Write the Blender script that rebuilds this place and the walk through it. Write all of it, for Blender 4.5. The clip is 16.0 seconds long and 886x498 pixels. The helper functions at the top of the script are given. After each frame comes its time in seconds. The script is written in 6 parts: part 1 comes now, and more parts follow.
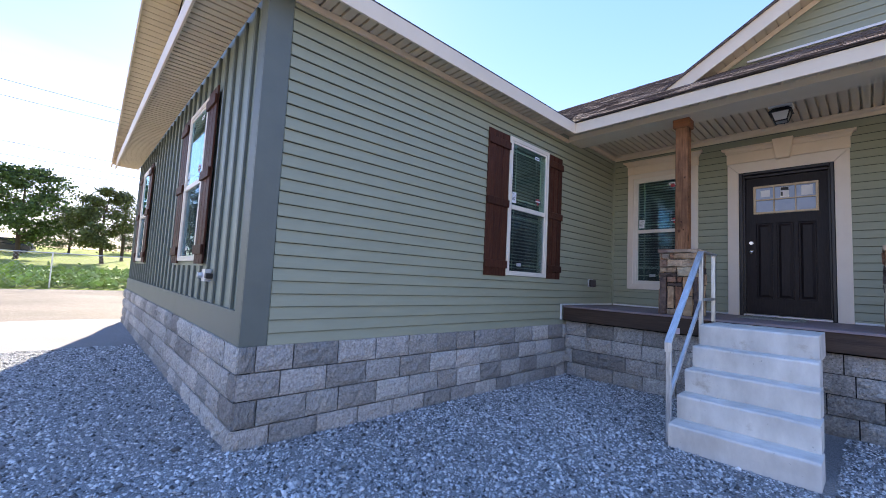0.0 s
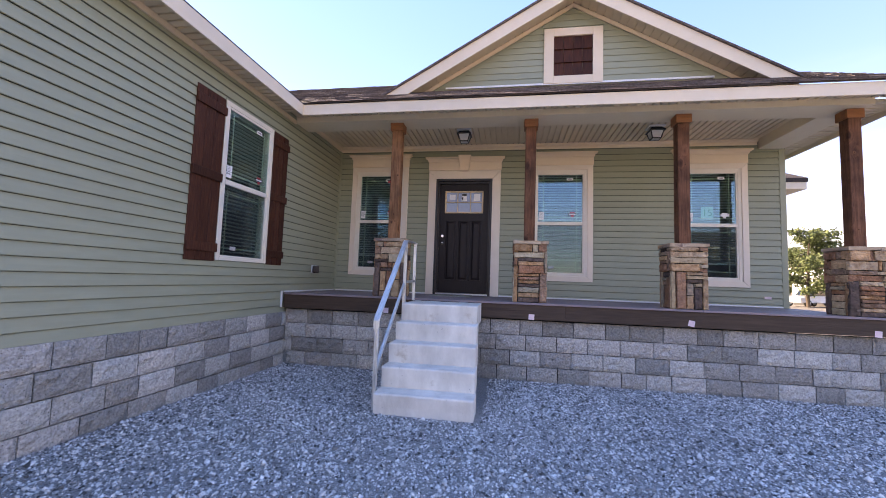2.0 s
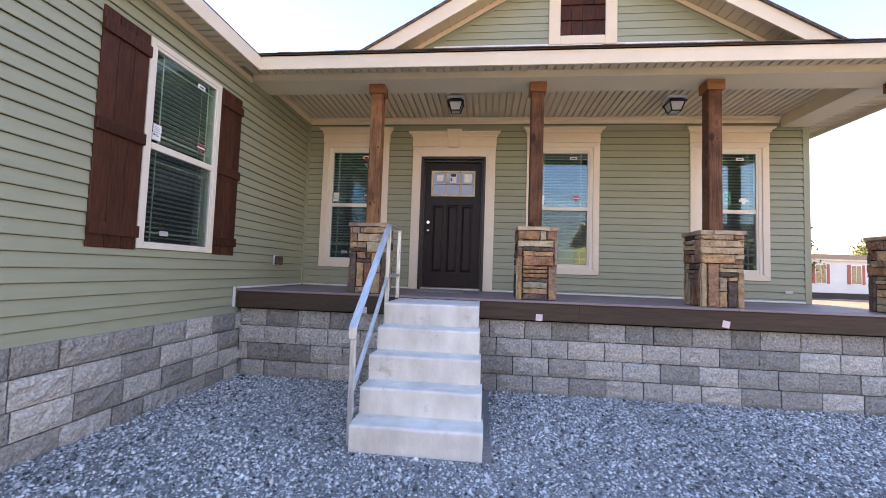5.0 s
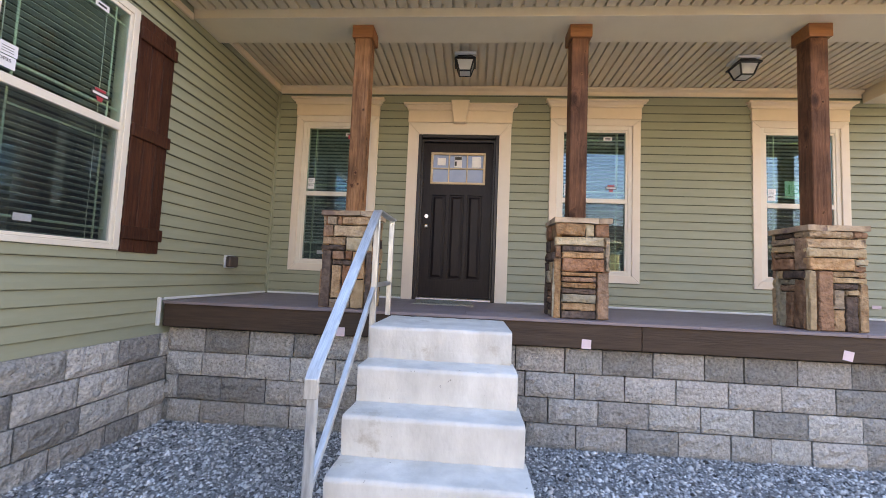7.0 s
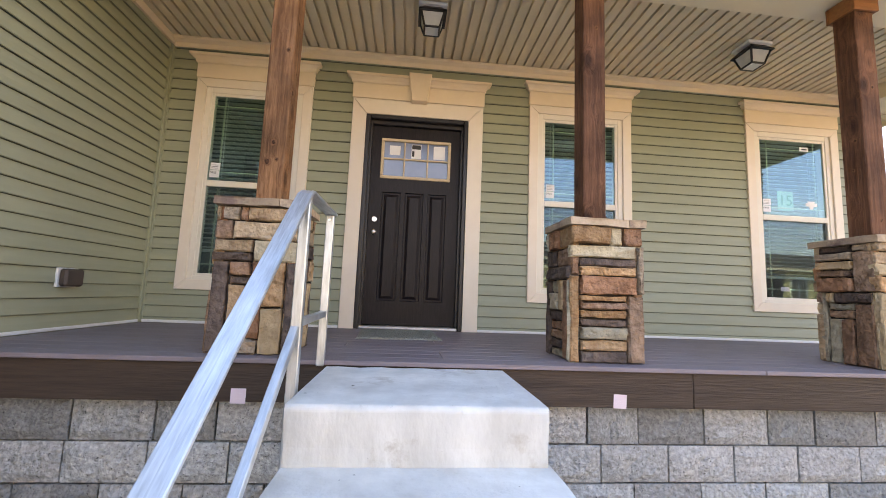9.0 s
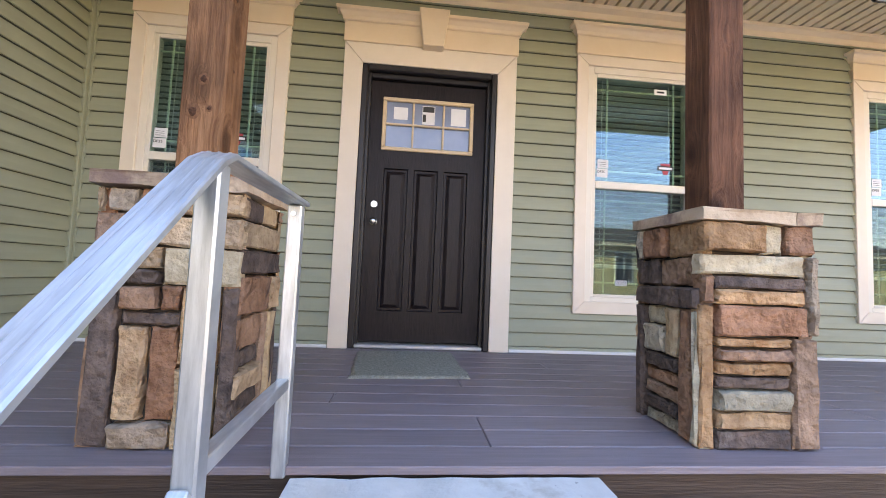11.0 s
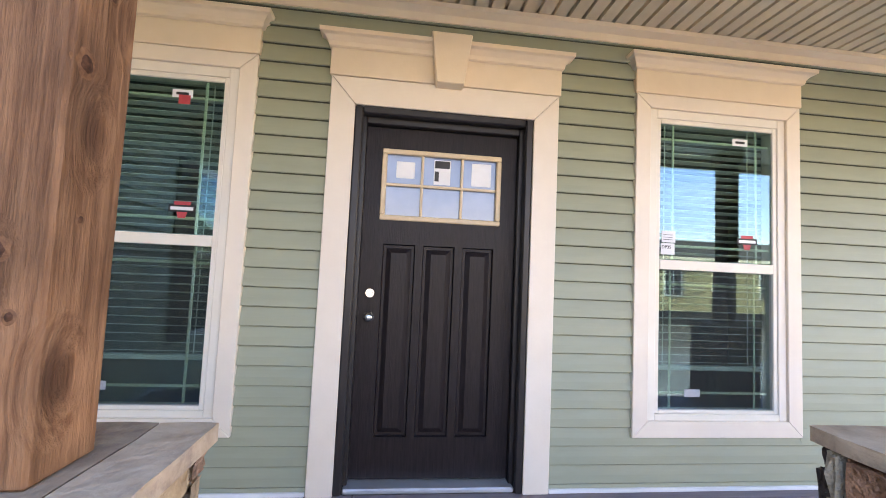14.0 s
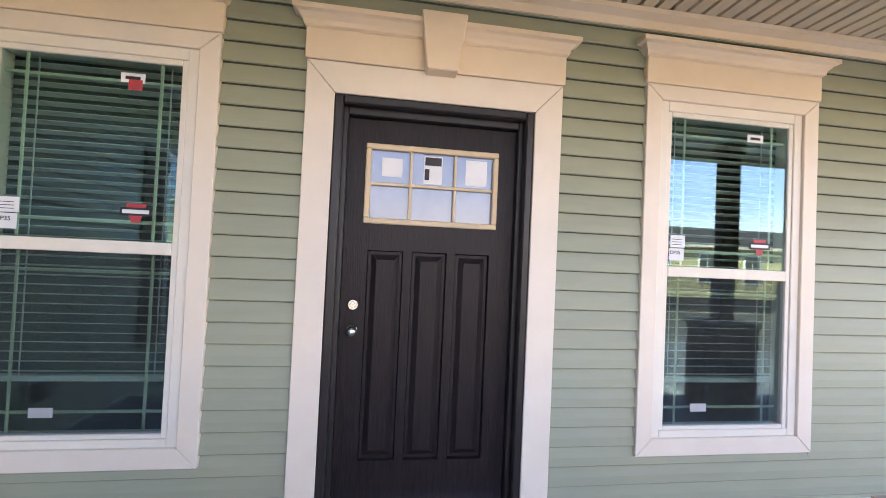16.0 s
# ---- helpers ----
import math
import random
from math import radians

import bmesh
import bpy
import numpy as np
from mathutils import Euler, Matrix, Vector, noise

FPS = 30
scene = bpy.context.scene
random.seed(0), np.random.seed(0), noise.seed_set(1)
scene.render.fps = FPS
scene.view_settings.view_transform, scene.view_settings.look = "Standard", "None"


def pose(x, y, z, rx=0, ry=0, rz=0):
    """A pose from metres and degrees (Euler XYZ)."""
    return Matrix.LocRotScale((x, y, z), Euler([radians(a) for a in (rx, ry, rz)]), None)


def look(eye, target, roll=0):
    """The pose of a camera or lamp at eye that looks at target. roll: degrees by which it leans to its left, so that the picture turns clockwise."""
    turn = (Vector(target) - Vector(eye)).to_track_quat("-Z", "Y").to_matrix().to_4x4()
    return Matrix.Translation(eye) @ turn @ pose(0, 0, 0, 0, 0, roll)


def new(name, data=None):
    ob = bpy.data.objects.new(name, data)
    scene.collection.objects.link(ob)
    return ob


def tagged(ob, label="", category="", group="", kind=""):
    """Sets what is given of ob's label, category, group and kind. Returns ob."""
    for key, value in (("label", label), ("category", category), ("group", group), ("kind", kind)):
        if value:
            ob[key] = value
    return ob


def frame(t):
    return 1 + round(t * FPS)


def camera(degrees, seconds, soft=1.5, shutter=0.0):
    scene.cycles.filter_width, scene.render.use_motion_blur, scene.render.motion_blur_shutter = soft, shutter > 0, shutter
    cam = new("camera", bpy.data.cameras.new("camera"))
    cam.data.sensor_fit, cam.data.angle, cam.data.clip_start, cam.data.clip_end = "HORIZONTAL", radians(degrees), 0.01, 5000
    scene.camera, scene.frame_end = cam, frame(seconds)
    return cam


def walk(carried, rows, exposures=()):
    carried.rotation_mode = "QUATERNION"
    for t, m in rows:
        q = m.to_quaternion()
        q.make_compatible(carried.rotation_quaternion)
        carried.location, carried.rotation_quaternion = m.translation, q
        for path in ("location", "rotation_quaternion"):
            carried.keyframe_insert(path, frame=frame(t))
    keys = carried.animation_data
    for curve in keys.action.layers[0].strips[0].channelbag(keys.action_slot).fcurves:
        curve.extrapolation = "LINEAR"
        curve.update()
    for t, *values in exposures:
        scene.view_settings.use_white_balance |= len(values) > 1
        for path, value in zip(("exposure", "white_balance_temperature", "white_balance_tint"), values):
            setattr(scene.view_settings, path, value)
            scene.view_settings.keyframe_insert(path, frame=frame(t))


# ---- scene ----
cam = camera(96.3, 16.0, soft=0.9)
PATH = [
    (0, (-0.062, 1.01, 1.352), (-1.524, 2.366, 1.506), 2.9),
    (0.5, (-0.105, 0.996, 1.358), (-1.293, 2.597, 1.507), 2.8),
    (1, (-0.125, 0.998, 1.365), (-0.983, 2.799, 1.515), 2.5),
    (1.5, (-0.076, 1.071, 1.329), (-0.579, 3.0, 1.489), 2.2),
    (2, (-0.021, 1.149, 1.32), (-0.35, 3.116, 1.474), 2.0),
    (2.5, (-0.13, 1.172, 1.337), (-0.443, 3.142, 1.48), 2.3),
    (3, (-0.153, 1.206, 1.309), (-0.445, 3.179, 1.461), 2.2),
    (5.3, (-0.358, 2.236, 1.357), (-0.552, 4.224, 1.467), 2.1),
    (5.5, (-0.362, 2.363, 1.364), (-0.552, 4.351, 1.481), 2.2),
    (6, (-0.498, 2.681, 1.338), (-0.691, 4.667, 1.471), 2.3),
    (6.5, (-0.611, 2.981, 1.333), (-0.794, 4.968, 1.474), 2.3),
    (7, (-0.646, 3.309, 1.36), (-0.793, 5.299, 1.496), 2.4),
    (7.5, (-0.726, 3.591, 1.35), (-0.587, 5.572, 1.581), 2.2),
    (8, (-0.82, 3.86, 1.39), (-0.659, 5.84, 1.622), 2.2),
    (8.5, (-0.84, 4.18, 1.405), (-0.671, 6.158, 1.643), 2.2),
    (9, (-0.902, 4.447, 1.411), (-0.73, 6.427, 1.636), 2.3),
    (9.2, (-0.982, 4.562, 1.455), (-0.784, 6.547, 1.597), 2.6),
    (11.3, (-0.994, 5.498, 1.695), (-0.822, 7.486, 1.821), 2.5),
    (11.5, (-1.036, 5.578, 1.77), (-0.87, 7.567, 1.895), 2.6),
    (12, (-1.077, 5.699, 1.895), (-0.905, 7.687, 2.025), 2.7),
    (12.5, (-1.037, 5.837, 1.982), (-0.852, 7.825, 2.11), 2.6),
    (13, (-1.036, 5.935, 2.043), (-0.844, 7.922, 2.17), 2.7),
    (13.5, (-1.097, 6.06, 2.201), (-0.904, 8.046, 2.33), 2.7),
    (14, (-1.103, 6.109, 2.264), (-0.887, 8.094, 2.389), 2.6),
    (14.5, (-1.033, 6.16, 2.256), (-0.792, 8.141, 2.375), 2.5),
    (15, (-1.02, 6.212, 2.246), (-0.765, 8.192, 2.359), 2.7),
    (15.5, (-1.074, 6.311, 2.3), (-0.813, 8.292, 2.38), 2.8),
    (16, (-1.098, 6.323, 2.401), (-0.821, 8.304, 2.445), 2.6),
]
EXPOSURES = [(0.0, 2.83, 7000, 12), (1.0, 3.28, 8800, 19), (2.0, 3.06, 8300, 20), (5.5, 3.56, 10400, 15), (9.0, 3.94, 12300, 12), (12.0, 4.38, 9000, 11), (13.5, 4.48, 8850, 11), (16.0, 4.38, 8500, 13)]
walk(cam, [(t, look(eye, target, roll)) for t, eye, target, roll in PATH], EXPOSURES)

# ---- light: low sun behind the wing, clear sky ----
SUN_EL, SUN_AZ = radians(29), math.atan2(-0.955, 0.297)      # azimuth from +y towards +x
world = bpy.data.worlds.new("world")
scene.world = world
world.use_nodes = True
wn = world.node_tree
sky = wn.nodes.new("ShaderNodeTexSky")
sky.sky_type, sky.sun_disc = "NISHITA", False
sky.sun_elevation, sky.sun_rotation = SUN_EL, SUN_AZ
sky.air_density, sky.dust_density, sky.ozone_density = 1.0, 0.05, 1.2
haze = wn.nodes.new("ShaderNodeGamma")                       # thin haze evens the sky out
haze.inputs["Gamma"].default_value = 0.45
wn.links.new(sky.outputs["Color"], haze.inputs["Color"])
deep = wn.nodes.new("ShaderNodeHueSaturation")
deep.inputs["Hue"].default_value, deep.inputs["Saturation"].default_value = 0.512, 2.1
wn.links.new(haze.outputs["Color"], deep.inputs["Color"])
tint = wn.nodes.new("ShaderNodeMix")
tint.data_type, tint.blend_type = "RGBA", "MULTIPLY"
tint.inputs["Factor"].default_value = 1.0
tint.inputs["B"].default_value = (1.0, 0.85, 1.0, 1)
wn.links.new(deep.outputs["Color"], tint.inputs["A"])
# thin streaks of high cloud, thickest near the horizon
way = wn.nodes.new("ShaderNodeTexCoord")
lay = wn.nodes.new("ShaderNodeMapping")
lay.inputs["Scale"].default_value = (1.0, 1.0, 7.0)
wn.links.new(way.outputs["Generated"], lay.inputs["Vector"])
wisp = wn.nodes.new("ShaderNodeTexNoise")
wisp.inputs["Scale"].default_value, wisp.inputs["Detail"].default_value, wisp.inputs["Roughness"].default_value = 1.7, 6.0, 0.55
wn.links.new(lay.outputs["Vector"], wisp.inputs["Vector"])
thick = wn.nodes.new("ShaderNodeMapRange")
thick.inputs["From Min"].default_value, thick.inputs["From Max"].default_value = 0.44, 0.66
wn.links.new(wisp.outputs["Fac"], thick.inputs["Value"])
axes = wn.nodes.new("ShaderNodeSeparateXYZ")
wn.links.new(way.outputs["Generated"], axes.inputs["Vector"])
low = wn.nodes.new("ShaderNodeMapRange")
low.inputs["From Min"].default_value, low.inputs["From Max"].default_value = 0.10, 0.42
low.inputs["To Min"].default_value, low.inputs["To Max"].default_value = 0.45, 0.0
wn.links.new(axes.outputs["Z"], low.inputs["Value"])
much = wn.nodes.new("ShaderNodeMath")
much.operation = "MULTIPLY"
wn.links.new(thick.outputs[0], much.inputs[0])
wn.links.new(low.outputs[0], much.inputs[1])
pale = wn.nodes.new("ShaderNodeHueSaturation")
pale.inputs["Saturation"].default_value, pale.inputs["Value"].default_value = 0.3, 1.0
wn.links.new(tint.outputs["Result"], pale.inputs["Color"])
cloud = wn.nodes.new("ShaderNodeMix")
cloud.data_type = "RGBA"
wn.links.new(much.outputs[0], cloud.inputs["Factor"])
wn.links.new(tint.outputs["Result"], cloud.inputs["A"])
wn.links.new(pale.outputs["Color"], cloud.inputs["B"])
wn.links.new(cloud.outputs["Result"], wn.nodes["Background"].inputs["Color"])
wn.nodes["Background"].inputs["Strength"].default_value = 0.15
sun_dir = Vector((math.sin(SUN_AZ) * math.cos(SUN_EL), math.cos(SUN_AZ) * math.cos(SUN_EL), math.sin(SUN_EL)))
sun = new("sun", bpy.data.lights.new("sun", "SUN"))
sun.data.energy, sun.data.angle, sun.data.color = 2.7, radians(0.6), (1.0, 0.93, 0.82)
sun.matrix_world = look(sun_dir * 60, (0, 0, 0))


# ---- materials ----
def surf(name, c1, c2, scale=8.0, rough=0.6, bump=0.15, bscale=60.0, metallic=0.0, stretch=(1, 1, 1), rnd=0.0, hue=0.0,
         big=0.12, bigscale=0.7, dist=0.01, coat=0.0, island=False, spec=0.5, stain=None, pits=None):
    """Procedural surface: two tones by fine noise, a slow tone drift, per-piece variation and relief."""
    m = bpy.data.materials.new(name)
    m.use_nodes = True
    n, l = m.node_tree.nodes, m.node_tree.links
    bsdf = n["Principled BSDF"]
    co = n.new("ShaderNodeTexCoord")
    info = n.new("ShaderNodeObjectInfo")
    geo = n.new("ShaderNodeNewGeometry")
    rand = geo.outputs["Random Per Island"] if island else info.outputs["Random"]
    mul = n.new("ShaderNodeVectorMath")
    mul.operation = "MULTIPLY_ADD"
    l.new(rand, mul.inputs[0])
    mul.inputs[1].default_value = (37.0, 53.0, 71.0)
    l.new(co.outputs["Object"], mul.inputs[2])
    mp = n.new("ShaderNodeMapping")
    mp.inputs["Scale"].default_value = stretch
    l.new(mul.outputs[0], mp.inputs["Vector"])
    n1 = n.new("ShaderNodeTexNoise")
    n1.inputs["Scale"].default_value, n1.inputs["Detail"].default_value, n1.inputs["Roughness"].default_value = scale, 6.0, 0.62
    l.new(mp.outputs[0], n1.inputs["Vector"])
    ramp = n.new("ShaderNodeValToRGB")
    ramp.color_ramp.elements[0].position, ramp.color_ramp.elements[1].position = 0.32, 0.68
    ramp.color_ramp.elements[0].color, ramp.color_ramp.elements[1].color = (*c1, 1), (*c2, 1)
    l.new(n1.outputs["Fac"], ramp.inputs["Fac"])
    n2 = n.new("ShaderNodeTexNoise")
    n2.inputs["Scale"].default_value, n2.inputs["Detail"].default_value = bigscale, 3.0
    l.new(co.outputs["Object"], n2.inputs["Vector"])
    hsv = n.new("ShaderNodeHueSaturation")
    l.new(ramp.outputs["Color"], hsv.inputs["Color"])
    m1 = n.new("ShaderNodeMapRange")
    m1.inputs["From Min"].default_value, m1.inputs["From Max"].default_value = 0.3, 0.7
    m1.inputs["To Min"].default_value, m1.inputs["To Max"].default_value = 1 - big, 1 + big
    l.new(n2.outputs["Fac"], m1.inputs["Value"])
    m2 = n.new("ShaderNodeMapRange")
    m2.inputs["To Min"].default_value, m2.inputs["To Max"].default_value = 1 - rnd, 1 + rnd
    l.new(rand, m2.inputs["Value"])
    mm = n.new("ShaderNodeMath")
    mm.operation = "MULTIPLY"
    l.new(m1.outputs[0], mm.inputs[0])
    l.new(m2.outputs[0], mm.inputs[1])
    l.new(mm.outputs[0], hsv.inputs["Value"])
    if hue:
        frac = n.new("ShaderNodeMath")
        frac.operation = "MULTIPLY"
        frac.inputs[1].default_value = 7.31
        l.new(rand, frac.inputs[0])
        fr2 = n.new("ShaderNodeMath")
        fr2.operation = "FRACT"
        l.new(frac.outputs[0], fr2.inputs[0])
        m3 = n.new("ShaderNodeMapRange")
        m3.inputs["To Min"].default_value, m3.inputs["To Max"].default_value = 0.5 - hue, 0.5 + hue
        l.new(fr2.outputs[0], m3.inputs["Value"])
        l.new(m3.outputs[0], hsv.inputs["Hue"])
        m4 = n.new("ShaderNodeMapRange")
        m4.inputs["To Min"].default_value, m4.inputs["To Max"].default_value = 1.15, 0.85
        l.new(fr2.outputs[0], m4.inputs["Value"])
        l.new(m4.outputs[0], hsv.inputs["Saturation"])
    col = hsv.outputs["Color"]
    if stain:
        n4 = n.new("ShaderNodeTexNoise")
        n4.inputs["Scale"].default_value, n4.inputs["Detail"].default_value, n4.inputs["Roughness"].default_value = 3.1, 8.0, 0.7
        l.new(mul.outputs[0], n4.inputs["Vector"])
        m5 = n.new("ShaderNodeMapRange")
        m5.inputs["From Min"].default_value, m5.inputs["From Max"].default_value = stain[1], stain[1] + 0.12
        l.new(n4.outputs["Fac"], m5.inputs["Value"])
        mx = n.new("ShaderNodeMix")
        mx.data_type = "RGBA"
        l.new(m5.outputs[0], mx.inputs["Factor"])
        l.new(col, mx.inputs["A"])
        mx.inputs["B"].default_value = (*stain[0], 1)
        col = mx.outputs["Result"]
    if pits:
        n5 = n.new("ShaderNodeTexNoise")
        n5.inputs["Scale"].default_value, n5.inputs["Detail"].default_value, n5.inputs["Roughness"].default_value = pits[1], 3.0, 0.55
        l.new(mul.outputs[0], n5.inputs["Vector"])
        m6 = n.new("ShaderNodeMapRange")
        m6.inputs["From Min"].default_value, m6.inputs["From Max"].default_value = pits[2], pits[2] + 0.07
        l.new(n5.outputs["Fac"], m6.inputs["Value"])
        mp2 = n.new("ShaderNodeMix")
        mp2.data_type = "RGBA"
        l.new(m6.outputs[0], mp2.inputs["Factor"])
        l.new(col, mp2.inputs["A"])
        mp2.inputs["B"].default_value = (*pits[0], 1)
        col = mp2.outputs["Result"]
    l.new(col, bsdf.inputs["Base Color"])
    n3 = n.new("ShaderNodeTexNoise")
    n3.inputs["Scale"].default_value, n3.inputs["Detail"].default_value = bscale, 5.0
    l.new(mp.outputs[0], n3.inputs["Vector"])
    bp = n.new("ShaderNodeBump")
    bp.inputs["Strength"].default_value, bp.inputs["Distance"].default_value = bump, dist
    l.new(n3.outputs["Fac"], bp.inputs["Height"])
    l.new(bp.outputs["Normal"], bsdf.inputs["Normal"])
    mr = n.new("ShaderNodeMapRange")
    mr.inputs["To Min"].default_value, mr.inputs["To Max"].default_value = max(0.02, rough - 0.1), min(1.0, rough + 0.1)
    l.new(n1.outputs["Fac"], mr.inputs["Value"])
    l.new(mr.outputs[0], bsdf.inputs["Roughness"])
    bsdf.inputs["Metallic"].default_value = metallic
    bsdf.inputs["Coat Weight"].default_value = coat
    bsdf.inputs["Specular IOR Level"].default_value = spec if rough < 0.8 else min(spec, 0.22)
    return m


def knotty(name, c1, c2, knot):
    """Rough-sawn cedar: long grain that bends round dark knots, with worn paler streaks."""
    m = bpy.data.materials.new(name)
    m.use_nodes = True
    n, l = m.node_tree.nodes, m.node_tree.links
    bsdf = n["Principled BSDF"]
    co, info = n.new("ShaderNodeTexCoord"), n.new("ShaderNodeObjectInfo")
    off = n.new("ShaderNodeVectorMath")
    off.operation = "MULTIPLY_ADD"
    l.new(info.outputs["Random"], off.inputs[0])
    off.inputs[1].default_value = (17.0, 29.0, 43.0)
    l.new(co.outputs["Object"], off.inputs[2])
    mk = n.new("ShaderNodeMapping")
    mk.inputs["Scale"].default_value = (6.0, 6.0, 3.3)
    l.new(off.outputs[0], mk.inputs["Vector"])
    vo = n.new("ShaderNodeTexVoronoi")
    vo.inputs["Scale"].default_value, vo.inputs["Randomness"].default_value = 1.0, 1.0
    l.new(mk.outputs[0], vo.inputs["Vector"])
    near = n.new("ShaderNodeMapRange")
    near.inputs["From Min"].default_value, near.inputs["From Max"].default_value = 0.06, 0.40
    near.inputs["To Min"].default_value, near.inputs["To Max"].default_value = 1.0, 0.0
    l.new(vo.outputs["Distance"], near.inputs["Value"])
    mg = n.new("ShaderNodeMapping")
    mg.inputs["Scale"].default_value = (48.0, 48.0, 3.4)
    l.new(off.outputs[0], mg.inputs["Vector"])
    bend = n.new("ShaderNodeVectorMath")
    bend.operation = "MULTIPLY_ADD"
    l.new(near.outputs[0], bend.inputs[0])
    bend.inputs[1].default_value = (2.2, 2.2, 1.2)
    l.new(mg.outputs[0], bend.inputs[2])
    gr = n.new("ShaderNodeTexNoise")
    gr.inputs["Scale"].default_value, gr.inputs["Detail"].default_value, gr.inputs["Roughness"].default_value = 1.0, 6.0, 0.65
    l.new(bend.outputs[0], gr.inputs["Vector"])
    ramp = n.new("ShaderNodeValToRGB")
    ramp.color_ramp.elements[0].position, ramp.color_ramp.elements[1].position = 0.38, 0.62
    ramp.color_ramp.elements[0].color, ramp.color_ramp.elements[1].color = (*c1, 1), (*c2, 1)
    l.new(gr.outputs["Fac"], ramp.inputs["Fac"])
    blot = n.new("ShaderNodeTexNoise")
    blot.inputs["Scale"].default_value, blot.inputs["Detail"].default_value = 3.5, 4.0
    l.new(off.outputs[0], blot.inputs["Vector"])
    tone = n.new("ShaderNodeMapRange")
    tone.inputs["From Min"].default_value, tone.inputs["From Max"].default_value = 0.3, 0.7
    tone.inputs["To Min"].default_value, tone.inputs["To Max"].default_value = 0.55, 1.5
    l.new(blot.outputs["Fac"], tone.inputs["Value"])
    hsv = n.new("ShaderNodeHueSaturation")
    l.new(ramp.outputs["Color"], hsv.inputs["Color"])
    l.new(tone.outputs[0], hsv.inputs["Value"])
    core = n.new("ShaderNodeMapRange")
    core.inputs["From Min"].default_value, core.inputs["From Max"].default_value = 0.10, 0.25
    core.inputs["To Min"].default_value, core.inputs["To Max"].default_value = 0.82, 0.0
    l.new(vo.outputs["Distance"], core.inputs["Value"])
    mx = n.new("ShaderNodeMix")
    mx.data_type = "RGBA"
    l.new(core.outputs[0], mx.inputs["Factor"])
    l.new(hsv.outputs["Color"], mx.inputs["A"])
    mx.inputs["B"].default_value = (*knot, 1)
    l.new(mx.outputs["Result"], bsdf.inputs["Base Color"])
    bp = n.new("ShaderNodeBump")
    bp.inputs["Strength"].default_value, bp.inputs["Distance"].default_value = 1.0, 0.016
    l.new(gr.outputs["Fac"], bp.inputs["Height"])
    l.new(bp.outputs["Normal"], bsdf.inputs["Normal"])
    bsdf.inputs["Roughness"].default_value = 0.75
    bsdf.inputs["Specular IOR Level"].default_value = 0.2
    return m


def screen(name, cover):
    """Fine dark fibreglass insect mesh, too fine to see its threads."""
    m = bpy.data.materials.new(name)
    m.use_nodes = True
    n, l = m.node_tree.nodes, m.node_tree.links
    bsdf = n["Principled BSDF"]
    bsdf.inputs["Base Color"].default_value = (0.022, 0.026, 0.027, 1)
    bsdf.inputs["Roughness"].default_value = 0.7
    tr, mix = n.new("ShaderNodeBsdfTransparent"), n.new("ShaderNodeMixShader")
    mix.inputs["Fac"].default_value = cover
    l.new(tr.outputs[0], mix.inputs[1])
    l.new(bsdf.outputs[0], mix.inputs[2])
    l.new(mix.outputs[0], n["Material Output"].inputs["Surface"])
    return m


def glass(name, tint, gloss):
    """A window pane: clear, with the mirror-like sheen of coated double glazing."""
    m = bpy.data.materials.new(name)
    m.use_nodes = True
    n, l = m.node_tree.nodes, m.node_tree.links
    n.remove(n["Principled BSDF"])
    tr, gl, mix = n.new("ShaderNodeBsdfTransparent"), n.new("ShaderNodeBsdfGlossy"), n.new("ShaderNodeMixShader")
    tr.inputs["Color"].default_value = (*tint, 1)
    gl.inputs["Roughness"].default_value = 0.003
    gl.inputs["Color"].default_value = (0.55, 0.82, 1.0, 1)
    fr = n.new("ShaderNodeLayerWeight")
    fr.inputs["Blend"].default_value = 0.5
    pw = n.new("ShaderNodeMath")
    pw.operation = "POWER"
    pw.inputs[1].default_value = 4.0
    l.new(fr.outputs["Facing"], pw.inputs[0])
    mr = n.new("ShaderNodeMapRange")
    mr.inputs["To Min"].default_value, mr.inputs["To Max"].default_value = gloss, 1.0
    l.new(pw.outputs[0], mr.inputs["Value"])
    l.new(mr.outputs[0], mix.inputs["Fac"])
    l.new(tr.outputs[0], mix.inputs[1])
    l.new(gl.outputs[0], mix.inputs[2])
    l.new(mix.outputs[0], n["Material Output"].inputs["Surface"])
    return m


M_SIDING = surf("green_vinyl", (0.305, 0.315, 0.215), (0.33, 0.34, 0.235), 3, 0.5, 0.12, 14, stretch=(1, 1, 6), rnd=0.02, big=0.03, dist=0.003)
# darker backing colour stands in for the shadow line under each lap
M_LAPSHADE = surf("lap_shade_backing", (0.09, 0.094, 0.066), (0.11, 0.115, 0.082), 5, 0.8, 0.1, 50)
M_GREEN = surf("dark_green_board", (0.115, 0.135, 0.115), (0.135, 0.155, 0.13), 5, 0.5, 0.1, 50, big=0.05)
M_BATTEN = surf("green_panel", (0.215, 0.255, 0.205), (0.24, 0.28, 0.225), 5, 0.45, 0.1, 50, big=0.05)
M_TRIM = surf("cream_trim", (0.80, 0.64, 0.45), (0.84, 0.68, 0.49), 6, 0.5, 0.06, 80, big=0.03)
M_FASCIA = surf("beige_fascia", (0.76, 0.625, 0.46), (0.80, 0.665, 0.50), 4, 0.5, 0.05, 50, big=0.04)
M_SOFFIT = surf("tan_soffit", (0.71, 0.575, 0.39), (0.75, 0.615, 0.425), 5, 0.5, 0.05, 60, big=0.04)
M_BEAM = surf("tan_beam_wrap", (0.76, 0.64, 0.45), (0.80, 0.68, 0.49), 5, 0.5, 0.05, 60, big=0.04)
